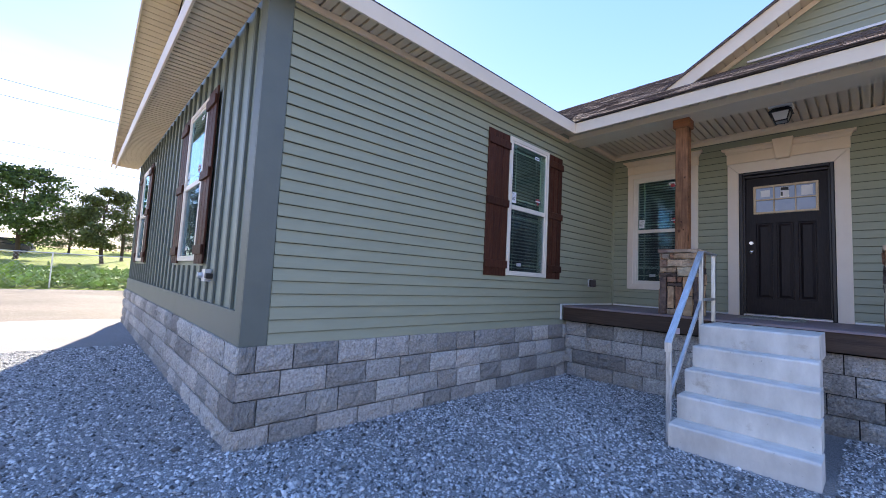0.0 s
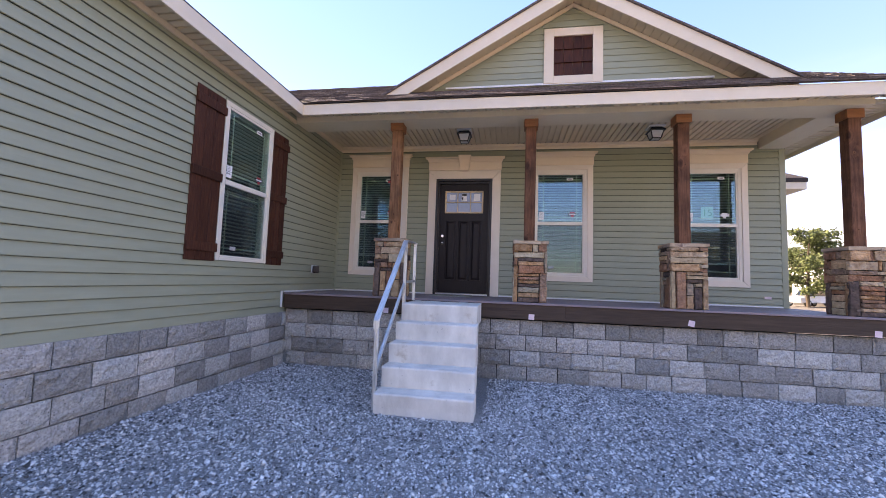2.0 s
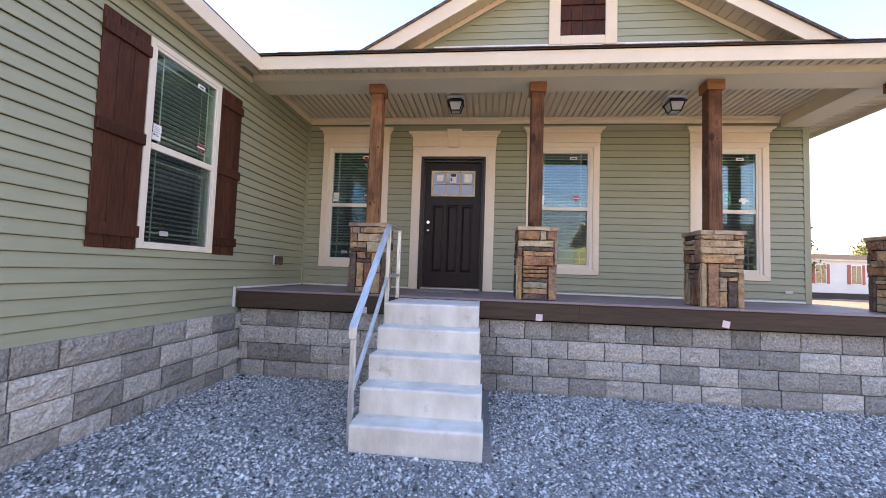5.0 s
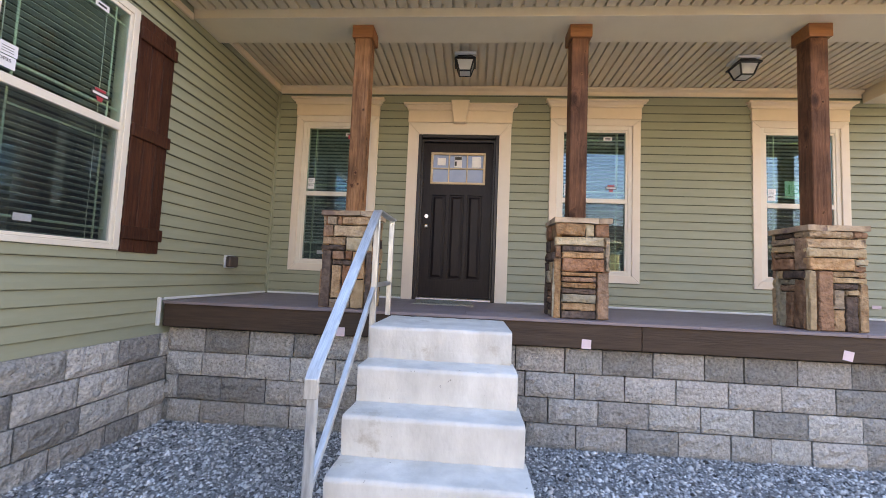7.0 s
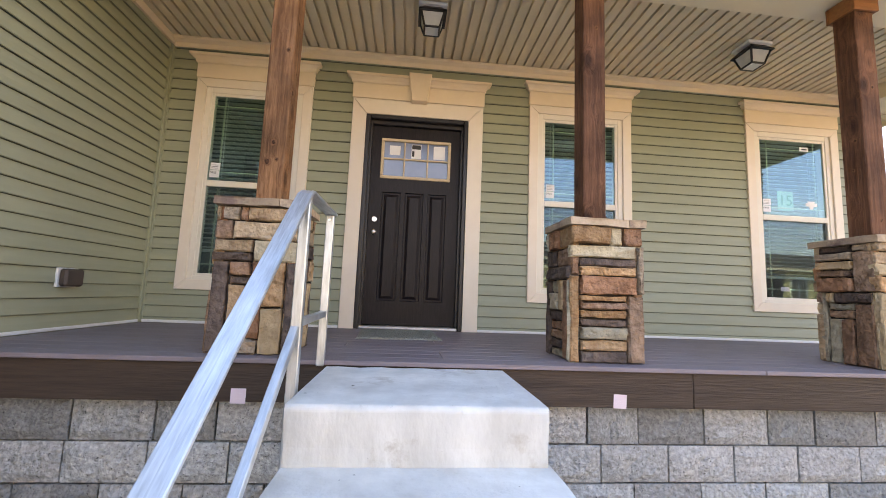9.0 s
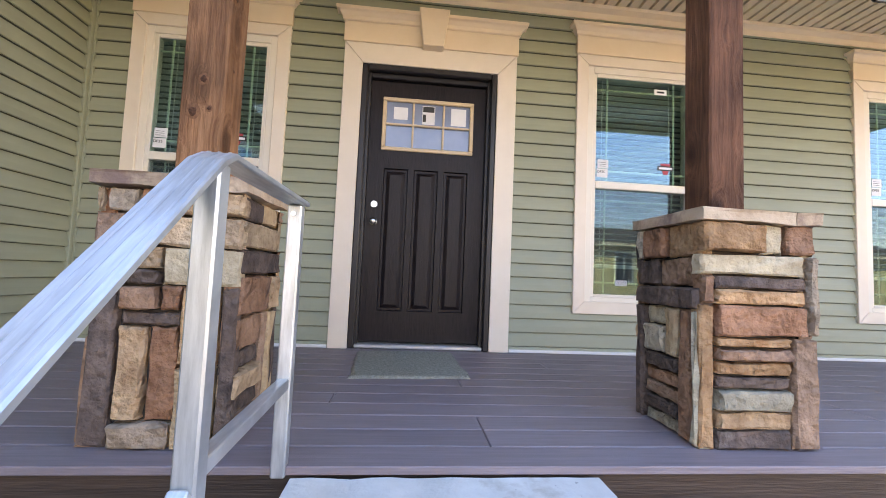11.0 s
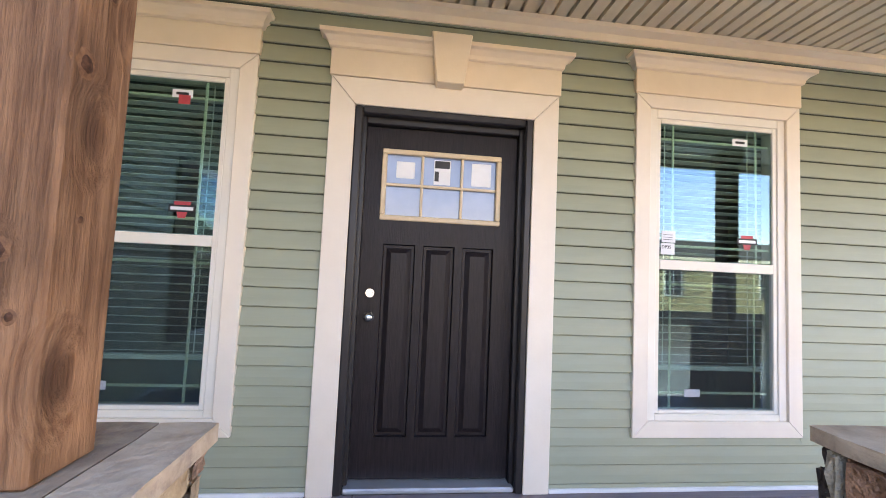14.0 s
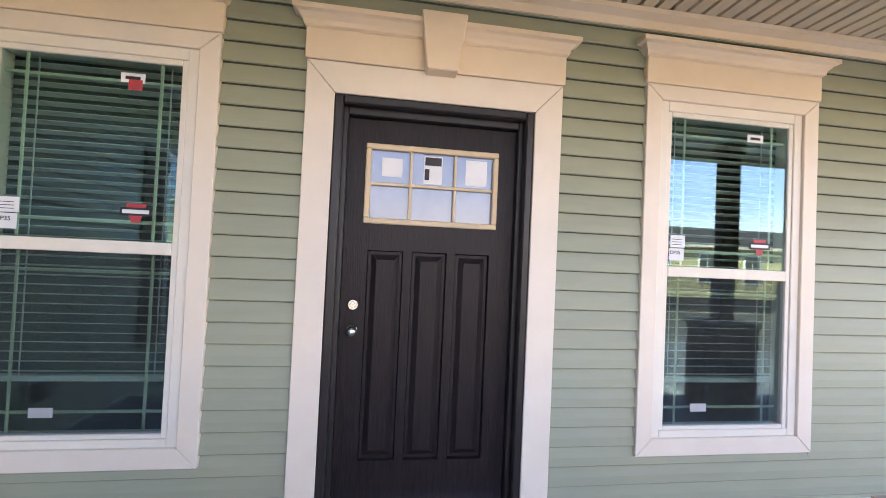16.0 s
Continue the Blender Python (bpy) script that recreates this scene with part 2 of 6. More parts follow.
M_CASING = surf("almond_casing", (0.78, 0.665, 0.53), (0.82, 0.705, 0.57), 6, 0.45, 0.04, 80, big=0.03)
M_VINYL = surf("white_vinyl", (0.78, 0.70, 0.58), (0.82, 0.74, 0.62), 6, 0.35, 0.03, 80, big=0.03)
M_WHITE = surf("white_strip", (0.74, 0.74, 0.72), (0.8, 0.8, 0.78), 6, 0.45, 0.04, 80)
M_DOOR = surf("dark_door", (0.009, 0.006, 0.0065), (0.022, 0.0155, 0.0165), 26, 0.42, 0.6, 40, stretch=(5, 5, 0.35), dist=0.004, big=0.06, spec=0.24)
M_DOORFRAME = surf("dark_frame", (0.014, 0.011, 0.012), (0.02, 0.016, 0.016), 20, 0.4, 0.1, 60)
M_LITE = surf("tan_lite_frame", (0.62, 0.46, 0.28), (0.68, 0.52, 0.33), 20, 0.45, 0.05, 60)
M_STAIN = surf("stained_wood", (0.036, 0.011, 0.007), (0.092, 0.031, 0.016), 9, 0.55, 0.6, 22, stretch=(6, 6, 0.5), rnd=0.25, dist=0.006, spec=0.2, stain=((0.15, 0.058, 0.028), 0.63))
M_POST = knotty("cedar_post", (0.11, 0.046, 0.025), (0.195, 0.086, 0.047), (0.03, 0.012, 0.007))
M_POST_PALE = knotty("pale_cedar_post", (0.165, 0.072, 0.033), (0.295, 0.143, 0.07), (0.07, 0.027, 0.012))
M_KNOT = surf("knot_heart", (0.035, 0.014, 0.008), (0.13, 0.055, 0.026), 90, 0.75, 0.8, 120, dist=0.004, spec=0.2)
M_KNOTRING = surf("knot_grain", (0.13, 0.055, 0.026), (0.26, 0.125, 0.06), 70, 0.75, 0.8, 120, dist=0.004, spec=0.2)
M_POSTCAP = surf("cedar_collar", (0.22, 0.08, 0.028), (0.32, 0.125, 0.045), 7, 0.55, 0.4, 22, stretch=(0.6, 5, 5), rnd=0.1)
M_DECK = surf("composite_deck", (0.20, 0.155, 0.158), (0.275, 0.215, 0.22), 10, 0.55, 0.35, 36, stretch=(0.35, 7, 7), rnd=0.09, dist=0.004)
M_DECKFASCIA = surf("brown_fascia", (0.05, 0.032, 0.023), (0.085, 0.055, 0.039), 9, 0.5, 0.6, 20, stretch=(0.3, 5, 5), rnd=0.08, dist=0.008, spec=0.25)
M_BLOCK = surf("split_block", (0.28, 0.265, 0.24), (0.55, 0.525, 0.48), 44, 0.95, 0.9, 38, rnd=0.36, hue=0.012, big=0.12, dist=0.032, spec=0.2,
               stain=((0.50, 0.48, 0.46), 0.64), pits=((0.07, 0.065, 0.06), 95, 0.63))
M_JOINT = surf("joint_shadow", (0.03, 0.028, 0.026), (0.05, 0.046, 0.043), 20, 0.95, 0.4, 60)
M_STONES = [
    surf("ledge_tan", (0.31, 0.18, 0.098), (0.60, 0.40, 0.235), 11, 0.9, 1.0, 30, rnd=0.22, hue=0.008, dist=0.035, stain=((0.16, 0.10, 0.07), 0.6)),
    surf("ledge_rust", (0.20, 0.105, 0.062), (0.42, 0.24, 0.15), 11, 0.9, 1.0, 30, rnd=0.22, hue=0.008, dist=0.035, stain=((0.11, 0.07, 0.055), 0.58)),
    surf("ledge_cream", (0.40, 0.285, 0.17), (0.60, 0.46, 0.29), 12, 0.9, 1.0, 30, rnd=0.15, hue=0.01, dist=0.025, stain=((0.25, 0.17, 0.11), 0.62)),
    surf("ledge_dark", (0.065, 0.047, 0.04), (0.18, 0.125, 0.098), 12, 0.9, 1.0, 30, rnd=0.25, dist=0.03, stain=((0.30, 0.24, 0.2), 0.6)),
    surf("ledge_grey", (0.27, 0.215, 0.15), (0.47, 0.38, 0.27), 12, 0.9, 1.0, 30, rnd=0.2, hue=0.02, dist=0.03, stain=((0.17, 0.12, 0.09), 0.6)),
]
M_MORTAR = surf("pillar_mortar", (0.045, 0.035, 0.03), (0.075, 0.06, 0.05), 20, 0.95, 0.6, 60)
M_CONCRETE = surf("cast_concrete", (0.62, 0.585, 0.52), (0.78, 0.745, 0.675), 7, 0.85, 0.6, 60, big=0.13, bigscale=2.0, dist=0.005, stretch=(1, 1, 0.45), stain=((0.50, 0.43, 0.34), 0.60), pits=((0.17, 0.155, 0.12), 26, 0.70))
M_GALV = surf("galvanised_rail", (0.44, 0.455, 0.45), (0.70, 0.72, 0.71), 14, 0.36, 0.15, 60, metallic=0.65, stretch=(4, 0.5, 0.5), dist=0.002)
M_CHROME = surf("chrome", (0.54, 0.54, 0.52), (0.60, 0.60, 0.58), 9, 0.2, 0.0, 60, metallic=1.0)
M_DIRT = surf("dirt_yard", (0.105, 0.09, 0.074), (0.255, 0.22, 0.182), 26, 0.95, 0.8, 60, big=0.2, bigscale=0.3, dist=0.03)
M_GRAVEL_BED = surf("gravel_bed", (0.15, 0.15, 0.147), (0.48, 0.478, 0.47), 110, 0.95, 1.0, 75, big=0.12, bigscale=0.35, dist=0.03)
M_STONE_CHIP = surf("gravel_stone", (0.36, 0.36, 0.352), (0.57, 0.57, 0.56), 30, 0.9, 0.3, 80, rnd=0.86, island=True, big=0.12, bigscale=0.5)
M_SHINGLE = surf("shingle", (0.085, 0.067, 0.06), (0.235, 0.185, 0.165), 30, 0.95, 0.9, 160, rnd=0.35, island=True, big=0.1, dist=0.01)
M_ROOFDECK = surf("roof_felt", (0.04, 0.03, 0.028), (0.09, 0.07, 0.06), 30, 0.95, 0.6, 120)
M_GLASS = glass("window_glass", (0.80, 0.90, 0.85), 0.105)
M_SCREEN = screen("insect_screen", 0.18)
# opaque blue-grey base paints the sky's reflection into the door panes
M_SKYTINTPANE = surf("sky_tinted_door_pane", (0.20, 0.24, 0.33), (0.26, 0.30, 0.40), 5, 0.12, 0.02, 30, spec=0.9)
M_GRID = surf("green_grille", (0.50, 0.55, 0.41), (0.55, 0.60, 0.46), 9, 0.5, 0.03, 60)
M_BLIND = surf("blind_slat", (0.56, 0.59, 0.56), (0.62, 0.65, 0.62), 9, 0.5, 0.03, 60)
# rooms coloured dark grey so the unlit inside reads as shade
M_DIMROOM = surf("room_shade_grey", (0.13, 0.14, 0.135), (0.16, 0.17, 0.165), 4, 0.8, 0.05, 60)
M_BLACK = surf("black_metal", (0.012, 0.012, 0.012), (0.02, 0.02, 0.02), 9, 0.45, 0.08, 60)
# pale opaque panes; the bulb's glow in clear glass is put into the colour
M_GLOWPANE = surf("lantern_glass", (0.58, 0.60, 0.58), (0.66, 0.68, 0.66), 9, 0.25, 0.02, 60)
M_PAPER = surf("paper_label", (0.78, 0.77, 0.76), (0.84, 0.83, 0.82), 9, 0.6, 0.02, 60)
M_PINK = surf("pink_label", (0.75, 0.58, 0.60), (0.8, 0.64, 0.66), 9, 0.6, 0.02, 60)
M_RED = surf("red_tag", (0.46, 0.045, 0.055), (0.52, 0.06, 0.07), 9, 0.5, 0.02, 60)
M_INK = surf("ink", (0.02, 0.02, 0.02), (0.03, 0.03, 0.03), 9, 0.6, 0.0, 60)
M_MINT = surf("mint_card", (0.30, 0.60, 0.46), (0.34, 0.64, 0.50), 9, 0.6, 0.02, 60)
M_GREENINK = surf("green_ink", (0.05, 0.33, 0.16), (0.06, 0.36, 0.18), 9, 0.6, 0.02, 60)
M_MAT = surf("doormat_pile", (0.22, 0.22, 0.18), (0.42, 0.41, 0.345), 60, 1.0, 1.0, 180, dist=0.01)
M_BROWNBOX = surf("brown_box", (0.05, 0.034, 0.028), (0.07, 0.048, 0.04), 9, 0.45, 0.05, 60)
M_ALU = surf("aluminium_sill", (0.66, 0.66, 0.66), (0.74, 0.74, 0.74), 9, 0.4, 0.05, 60, metallic=0.7)


# ---- building helpers ----
def box(bm, x0, x1, y0, y1, z0, z1):
    v = [bm.verts.new((x, y, z)) for z in (z0, z1) for y in (y0, y1) for x in (x0, x1)]
    for f in ((0, 2, 3, 1), (4, 5, 7, 6), (0, 1, 5, 4), (2, 6, 7, 3), (0, 4, 6, 2), (1, 3, 7, 5)):
        bm.faces.new([v[i] for i in f])
    return v


def prism(bm, poly, a, b):
    """A solid between the 3D outline poly + a and the outline poly + b (two offset vectors)."""
    p = [bm.verts.new(Vector(q) + Vector(a)) for q in poly]
    q = [bm.verts.new(Vector(r) + Vector(b)) for r in poly]
    n = len(poly)
    bm.faces.new(p)
    bm.faces.new(list(reversed(q)))
    for i in range(n):
        bm.faces.new((p[i], q[i], q[(i + 1) % n], p[(i + 1) % n]))


def rod(bm, a, b, r0, r1=None, seg=8):
    a, b = Vector(a), Vector(b)
    r1 = r0 if r1 is None else r1
    q = (b - a).to_track_quat("Z", "Y").to_matrix()
    ring = [[bm.verts.new(c + q @ Vector((math.cos(k * math.tau / seg) * r, math.sin(k * math.tau / seg) * r, 0))) for k in range(seg)]
            for c, r in ((a, r0), (b, r1))]
    for k in range(seg):
        bm.faces.new((ring[0][k], ring[0][(k + 1) % seg], ring[1][(k + 1) % seg], ring[1][k]))
    bm.faces.new(list(reversed(ring[0])))
    bm.faces.new(ring[1])


def finish(bm, name, mat, bevel=0.0, smooth=False):
    if bevel:
        bmesh.ops.bevel(bm, geom=list(bm.edges), offset=bevel, segments=1, affect="EDGES", clamp_overlap=True)
    bmesh.ops.recalc_face_normals(bm, faces=list(bm.faces))
    me = bpy.data.meshes.new(name)
    bm.to_mesh(me)
    bm.free()
    for mt in (mat if isinstance(mat, (list, tuple)) else [mat]):
        me.materials.append(mt)
    if smooth:
        me.polygons.foreach_set("use_smooth", [True] * len(me.polygons))
    return me


def part(name, bm, mat, parent=None, label="", bevel=0.0, smooth=False):
    ob = new(name, finish(bm, name, mat, bevel, smooth))
    if parent is not None:
        ob.parent = parent
        ob.matrix_parent_inverse = parent.matrix_world.inverted()
    if label:
        ob["label"] = label
    return ob


def bx(name, mat, x0, x1, y0, y1, z0, z1, parent=None, label="", bevel=0.004):
    bm = bmesh.new()
    box(bm, x0, x1, y0, y1, z0, z1)
    return part(name, bm, mat, parent, label, bevel)


def thing(name, label, category, group="", at=(0, 0, 0)):
    ob = new(name)
    ob.empty_display_size = 0.1
    ob.matrix_world = Matrix.Translation(at)
    ob.location = at
    bpy.context.view_layer.update()
    return tagged(ob, label, category, group)


def structure(ob, label, category):
    return tagged(ob, label, category, kind="structure")


def rects(u0, u1, z0, z1, holes):
    """The rectangle less its holes, as rectangles."""
    us = sorted({u0, u1, *[h[0] for h in holes], *[h[1] for h in holes]})
    out = []
    for a, b in zip(us, us[1:]):
        if b <= u0 or a >= u1:
            continue
        cut = sorted((h[2], h[3]) for h in holes if h[0] < b - 1e-6 and h[1] > a + 1e-6)
        z = z0
        for c, d in cut:
            if c > z:
                out.append((a, b, z, c))
            z = max(z, d)
        if z < z1:
            out.append((a, b, z, z1))
    return out


WX, BY, DZ = -3.34, 8.375, 1.05        # wing side wall, back wall, deck top
LAP = 0.1052


def text(name, words, size, mat, place, parent, depth=0.0008):
    cu = bpy.data.curves.new(name, "FONT")
    cu.body, cu.size, cu.extrude = words, size, depth
    cu.align_x, cu.align_y = "CENTER", "CENTER"
    tmp = bpy.data.objects.new(name, cu)
    me = bpy.data.meshes.new_from_object(tmp)
    bpy.data.objects.remove(tmp)
    me.materials.append(mat)
    ob = new(name, me)
    ob.matrix_world = place
    ob.parent = parent
    ob.matrix_parent_inverse = parent.matrix_world.inverted()
    return ob


# ---- ground ----
def ground():
    bm = bmesh.new()
    for x0, x1, y0, y1 in [(-420, 420, -420, 420)]:
        nx = 24
        g = [[bm.verts.new((x0 + (x1 - x0) * i / nx, y0 + (y1 - y0) * j / nx, 0)) for i in range(nx + 1)] for j in range(nx + 1)]
        for j in range(nx):
            for i in range(nx):
                bm.faces.new((g[j][i], g[j][i + 1], g[j + 1][i + 1], g[j + 1][i]))
    structure(part("ground", bm, M_DIRT), "pale tan dirt and gravel yard around the homes", "ground")
    bm = bmesh.new()
    n = 48
    edge = []
    for i in range(n):
        a = math.tau * i / n
        r = 1 + 0.10 * noise.noise((math.cos(a) * 2, math.sin(a) * 2, 7))
        c, d = math.cos(a), math.sin(a)
        k = (abs(c) ** 4 + abs(d) ** 4) ** -0.25
        edge.append(bm.verts.new((-1.0 + 11.5 * c * k * r, 4.5 + 7.5 * d * k * r, 0.004)))
    bm.faces.new(edge)
    structure(part("ground_gravel", bm, M_GRAVEL_BED), "blue-grey crushed gravel bed beside the house", "ground")
    # a raised field of grass left of the yard
    bm = bmesh.new()
    n = 40
    g = [[bm.verts.new((-25.5 - 2.2 * i, -60 + 4 * j, 0.006 + min(i, 24) * 0.13 + 0.05 * noise.noise((i * 0.7, j * 0.9, 3)))) for i in range(n)] for j in range(n)]
    for j in range(n - 1):
        for i in range(n - 1):
            bm.faces.new((g[j][i], g[j][i + 1], g[j + 1][i + 1], g[j + 1][i]))
    structure(part("ground_field", bm, M_GRASS, smooth=True), "sunlit green grass field beyond the gravel yard", "field")


M_GRASS = surf("grass", (0.13, 0.19, 0.022), (0.24, 0.29, 0.045), 2.5, 0.95, 1.0, 30, big=0.25, bigscale=0.25, dist=0.08)
ground()


# ---- walls ----
BACK_HOLES = [(-3.05, -1.935, 1.36, 3.43), (-1.535, -0.20, 1.05, 3.362), (0.296, 1.411, 1.36, 3.43), (2.742, 3.857, 1.36, 3.43)]
BACK_CUTS = [(-2.955, -2.03, 1.455, 3.345), (-1.395, -0.35, 1.05, 3.20), (0.391, 1.316, 1.455, 3.345), (2.837, 3.762, 1.455, 3.345)]
WING_HOLE = (5.165, 6.12, 1.455, 3.335)
FRONT_HOLES = [(-6.05, -5.10, 1.42, 3.28), (-10.65, -9.70, 1.42, 3.28)]
FRONT_Y, WING_L = 2.0, -12.0


def plain_wall(name, label, axis, at, thick, u0, u1, z0, z1, holes, mat):
    bm = bmesh.new()
    for a, b, c, d in rects(u0, u1, z0, z1, holes):
        if axis == "x":
            box(bm, a, b, *sorted((at, at + thick)), c, d)
        else:
            box(bm, *sorted((at, at + thick)), a, b, c, d)
    return structure(part(name, bm, mat), label, "wall")


wall_back = plain_wall("wall_back", "sage-green lap-sided house wall along the porch", "x", BY, 0.13, -3.47, 4.40, 0.0, 3.9, BACK_CUTS, M_LAPSHADE)
wall_wing = plain_wall("wall_wing", "sage-green lap-sided wall of the front wing", "y", WX, -0.13, 2.02, BY, 0.7, 3.80, [WING_HOLE], M_LAPSHADE)
wall_front = plain_wall("wall_front", "green board-and-batten front wall of the wing", "x", FRONT_Y + 0.02, 0.13, WING_L, -3.36, 0.7, 3.80, FRONT_HOLES, M_BATTEN)
wall_right = plain_wall("wall_right", "sage-green side wall of the house", "y", 4.40, -0.13, BY + 0.135, 15.4, 0.0, 3.9, [], M_SIDING)
wall_left = plain_wall("wall_left", "sage-green far side wall of the wing", "y", WING_L, 0.13, 2.155, 15.4, 0.0, 3.8, [], M_SIDING)
wall_rear = plain_wall("wall_rear", "sage-green rear wall of the house", "x", 15.4, 0.13, -12.0, 4.4, 0.0, 3.9, [], M_SIDING)
plain_wall("wall_room", "plain inner wall behind the porch rooms, dimness put into its dark grey", "x", 12.0, 0.1, -11.8, 4.2, 0.9, 3.9, [], M_DIMROOM)
bm = bmesh.new()
box(bm, -11.8, -3.5, 2.2, 15.3, 0.92, 1.0)
box(bm, -3.5, 4.2, 8.52, 15.3, 0.92, 1.0)
structure(part("floor_inside", bm, M_DIMROOM), "plain floor inside the house, dimness put into its dark grey", "floor")
bm = bmesh.new()
box(bm, -11.8, -3.5, 2.2, 15.3, 3.42, 3.5)
box(bm, -3.5, 4.2, 8.52, 15.3, 3.42, 3.5)
structure(part("ceiling_inside", bm, M_DIMROOM), "plain ceiling inside the house, dimness put into its dark grey", "ceiling")


def lap_boards(parent, axis, at, sign, u0, u1, z_first, z_top, holes, z_low=None):
    """Vinyl siding, one board a course between openings. sign: which way the face looks along the other axis."""
    z = z_first
    while z < z_top - 0.02:
        z1 = min(z + LAP, z_top)
        zl = z if z_low is None else max(z, z_low)
        for a, b, c, d in rects(u0, u1, zl, z1, [h for h in holes if h[2] < z1 - 1e-4 and h[3] > zl + 1e-4]):
            f = (d - zl) / LAP
            # narrow gap above each board bares the dark backing as a painted lap shadow
            prof = [(0, c + 0.006), (0.018, c), (0.022, c + 0.005), (0.0205 - 0.0045 * min(1, f), c + 0.45 * (d - c)), (0.022 - 0.0185 * min(1, f), d - 0.0042), (0, d - 0.0035)]
            poly = [((0, at + sign * q, r) if axis == "x" else (at + sign * q, 0, r)) for q, r in prof]
            bm = bmesh.new()
            prism(bm, poly, *(((a, 0, 0), (b, 0, 0)) if axis == "x" else ((0, a, 0), (0, b, 0))))
            part("siding_board", bm, M_SIDING, parent)
        z += LAP


lap_boards(wall_back, "x", BY, -1, WX + 0.045, 4.33, 1.098 - LAP, 3.76, BACK_HOLES, DZ)
lap_boards(wall_wing, "y", WX, 1, 2.19, BY - 0.045, 0.751, 3.82, [WING_HOLE], 0.76)


def trims():
    # corner board of the wing, both faces
    bm = bmesh.new()
    box(bm, WX, WX + 0.022, 2.0 - 0.02, 2.185, 0.76, 3.66)
    box(bm, WX - 0.15, WX, 2.0 - 0.02, 2.0 + 0.02, 0.76, 3.66)
    structure(part("trim_corner", bm, M_GREEN, bevel=0.003), "dark green corner board", "trim")
    bm = bmesh.new()
    box(bm, WX, WX + 0.03, BY - 0.045, BY, DZ, 3.76)
    box(bm, WX + 0.03, WX + 0.045, BY - 0.02, BY, DZ, 3.76)
    structure(part("trim_inside_corner", bm, M_SIDING, bevel=0.003), "sage-green inside corner post", "trim")
    bm = bmesh.new()
    box(bm, 4.33, 4.42, BY - 0.022, BY + 0.02, DZ, 3.70)
    box(bm, 4.40, 4.42, BY + 0.02, BY + 0.11, DZ, 3.70)
    structure(part("trim_right_corner", bm, M_SIDING, bevel=0.003), "sage-green outside corner post", "trim")
    bm = bmesh.new()
    box(bm, WX + 0.045, -1.54, BY - 0.03, BY, DZ + 0.001, DZ + 0.024)
    box(bm, -0.195, 4.33, BY - 0.03, BY, DZ + 0.001, DZ + 0.024)
    box(bm, WX, WX + 0.03, 6.62, BY - 0.05, DZ + 0.001, DZ + 0.024)
    structure(part("trim_base", bm, M_WHITE, bevel=0.003), "white starter strip at the foot of the siding", "trim")
    structure(bx("trim_deck_end", M_WHITE, WX + 0.016, WX + 0.045, 6.55, 6.572, 0.835, 1.075), "white corner strip at the deck's end", "trim")
    # cream band under the porch ceiling
    bm = bmesh.new()
    prism(bm, [(0, BY - 0.012, 3.735), (0, BY - 0.03, 3.735), (0, BY - 0.035, 3.78), (0, BY - 0.075, 3.80), (0, BY - 0.075, 3.828), (0, BY - 0.012, 3.828)], (WX + 0.0455, 0, 0), (4.01, 0, 0))
    structure(part("trim_ceiling_back", bm, M_TRIM), "cream trim where wall meets porch ceiling", "trim")
    bm = bmesh.new()
    box(bm, WX + 0.012, WX + 0.045, 7.09, BY - 0.013, 3.755, 3.828)
    structure(part("trim_ceiling_side", bm, M_TRIM, bevel=0.003), "cream trim where wing meets porch ceiling", "trim")
    bm = bmesh.new()
    box(bm, WX + 0.012, WX + 0.04, 2.19, 6.66, 3.635, 3.694)
    structure(part("trim_wing_top", bm, M_TRIM, bevel=0.003), "cream trim under the wing's soffit", "trim")
    # belly band of the wing's front
    bm = bmesh.new()
    box(bm, WING_L, WX - 0.15, 1.985, 2.02, 0.76, 1.02)
    structure(part("trim_belly_band", bm, M_GREEN, bevel=0.003), "dark green band board under the battens", "trim")


trims()


def battens():
    x = WX - 0.36
    while x > WING_L + 0.1:
        holes = [h for h in FRONT_HOLES if h[0] - 0.4 < x < h[1] + 0.4]
        for a, b, c, d in rects(x - 0.022, x + 0.022, 1.02, 3.66, [(h[0] - 0.42, h[1] + 0.42, h[2] - 0.05, h[3] + 0.05) for h in holes]):
            bx("batten", M_GREEN, x - 0.022, x + 0.022, 1.994, 2.02, c, d, wall_front, bevel=0.003)
        x -= 0.30


battens()

# ---- roofs ----
PITCH, EAVE_Y, EAVE_Z, RIDGE_Y = 0.56, 6.32, 3.815, 11.0
RIDGE_Z = EAVE_Z + PITCH * (RIDGE_Y - EAVE_Y)
WEAVE_X, WRIDGE_X = -3.03, -7.67
WRIDGE_Z = EAVE_Z + PITCH * (WEAVE_X - WRIDGE_X)


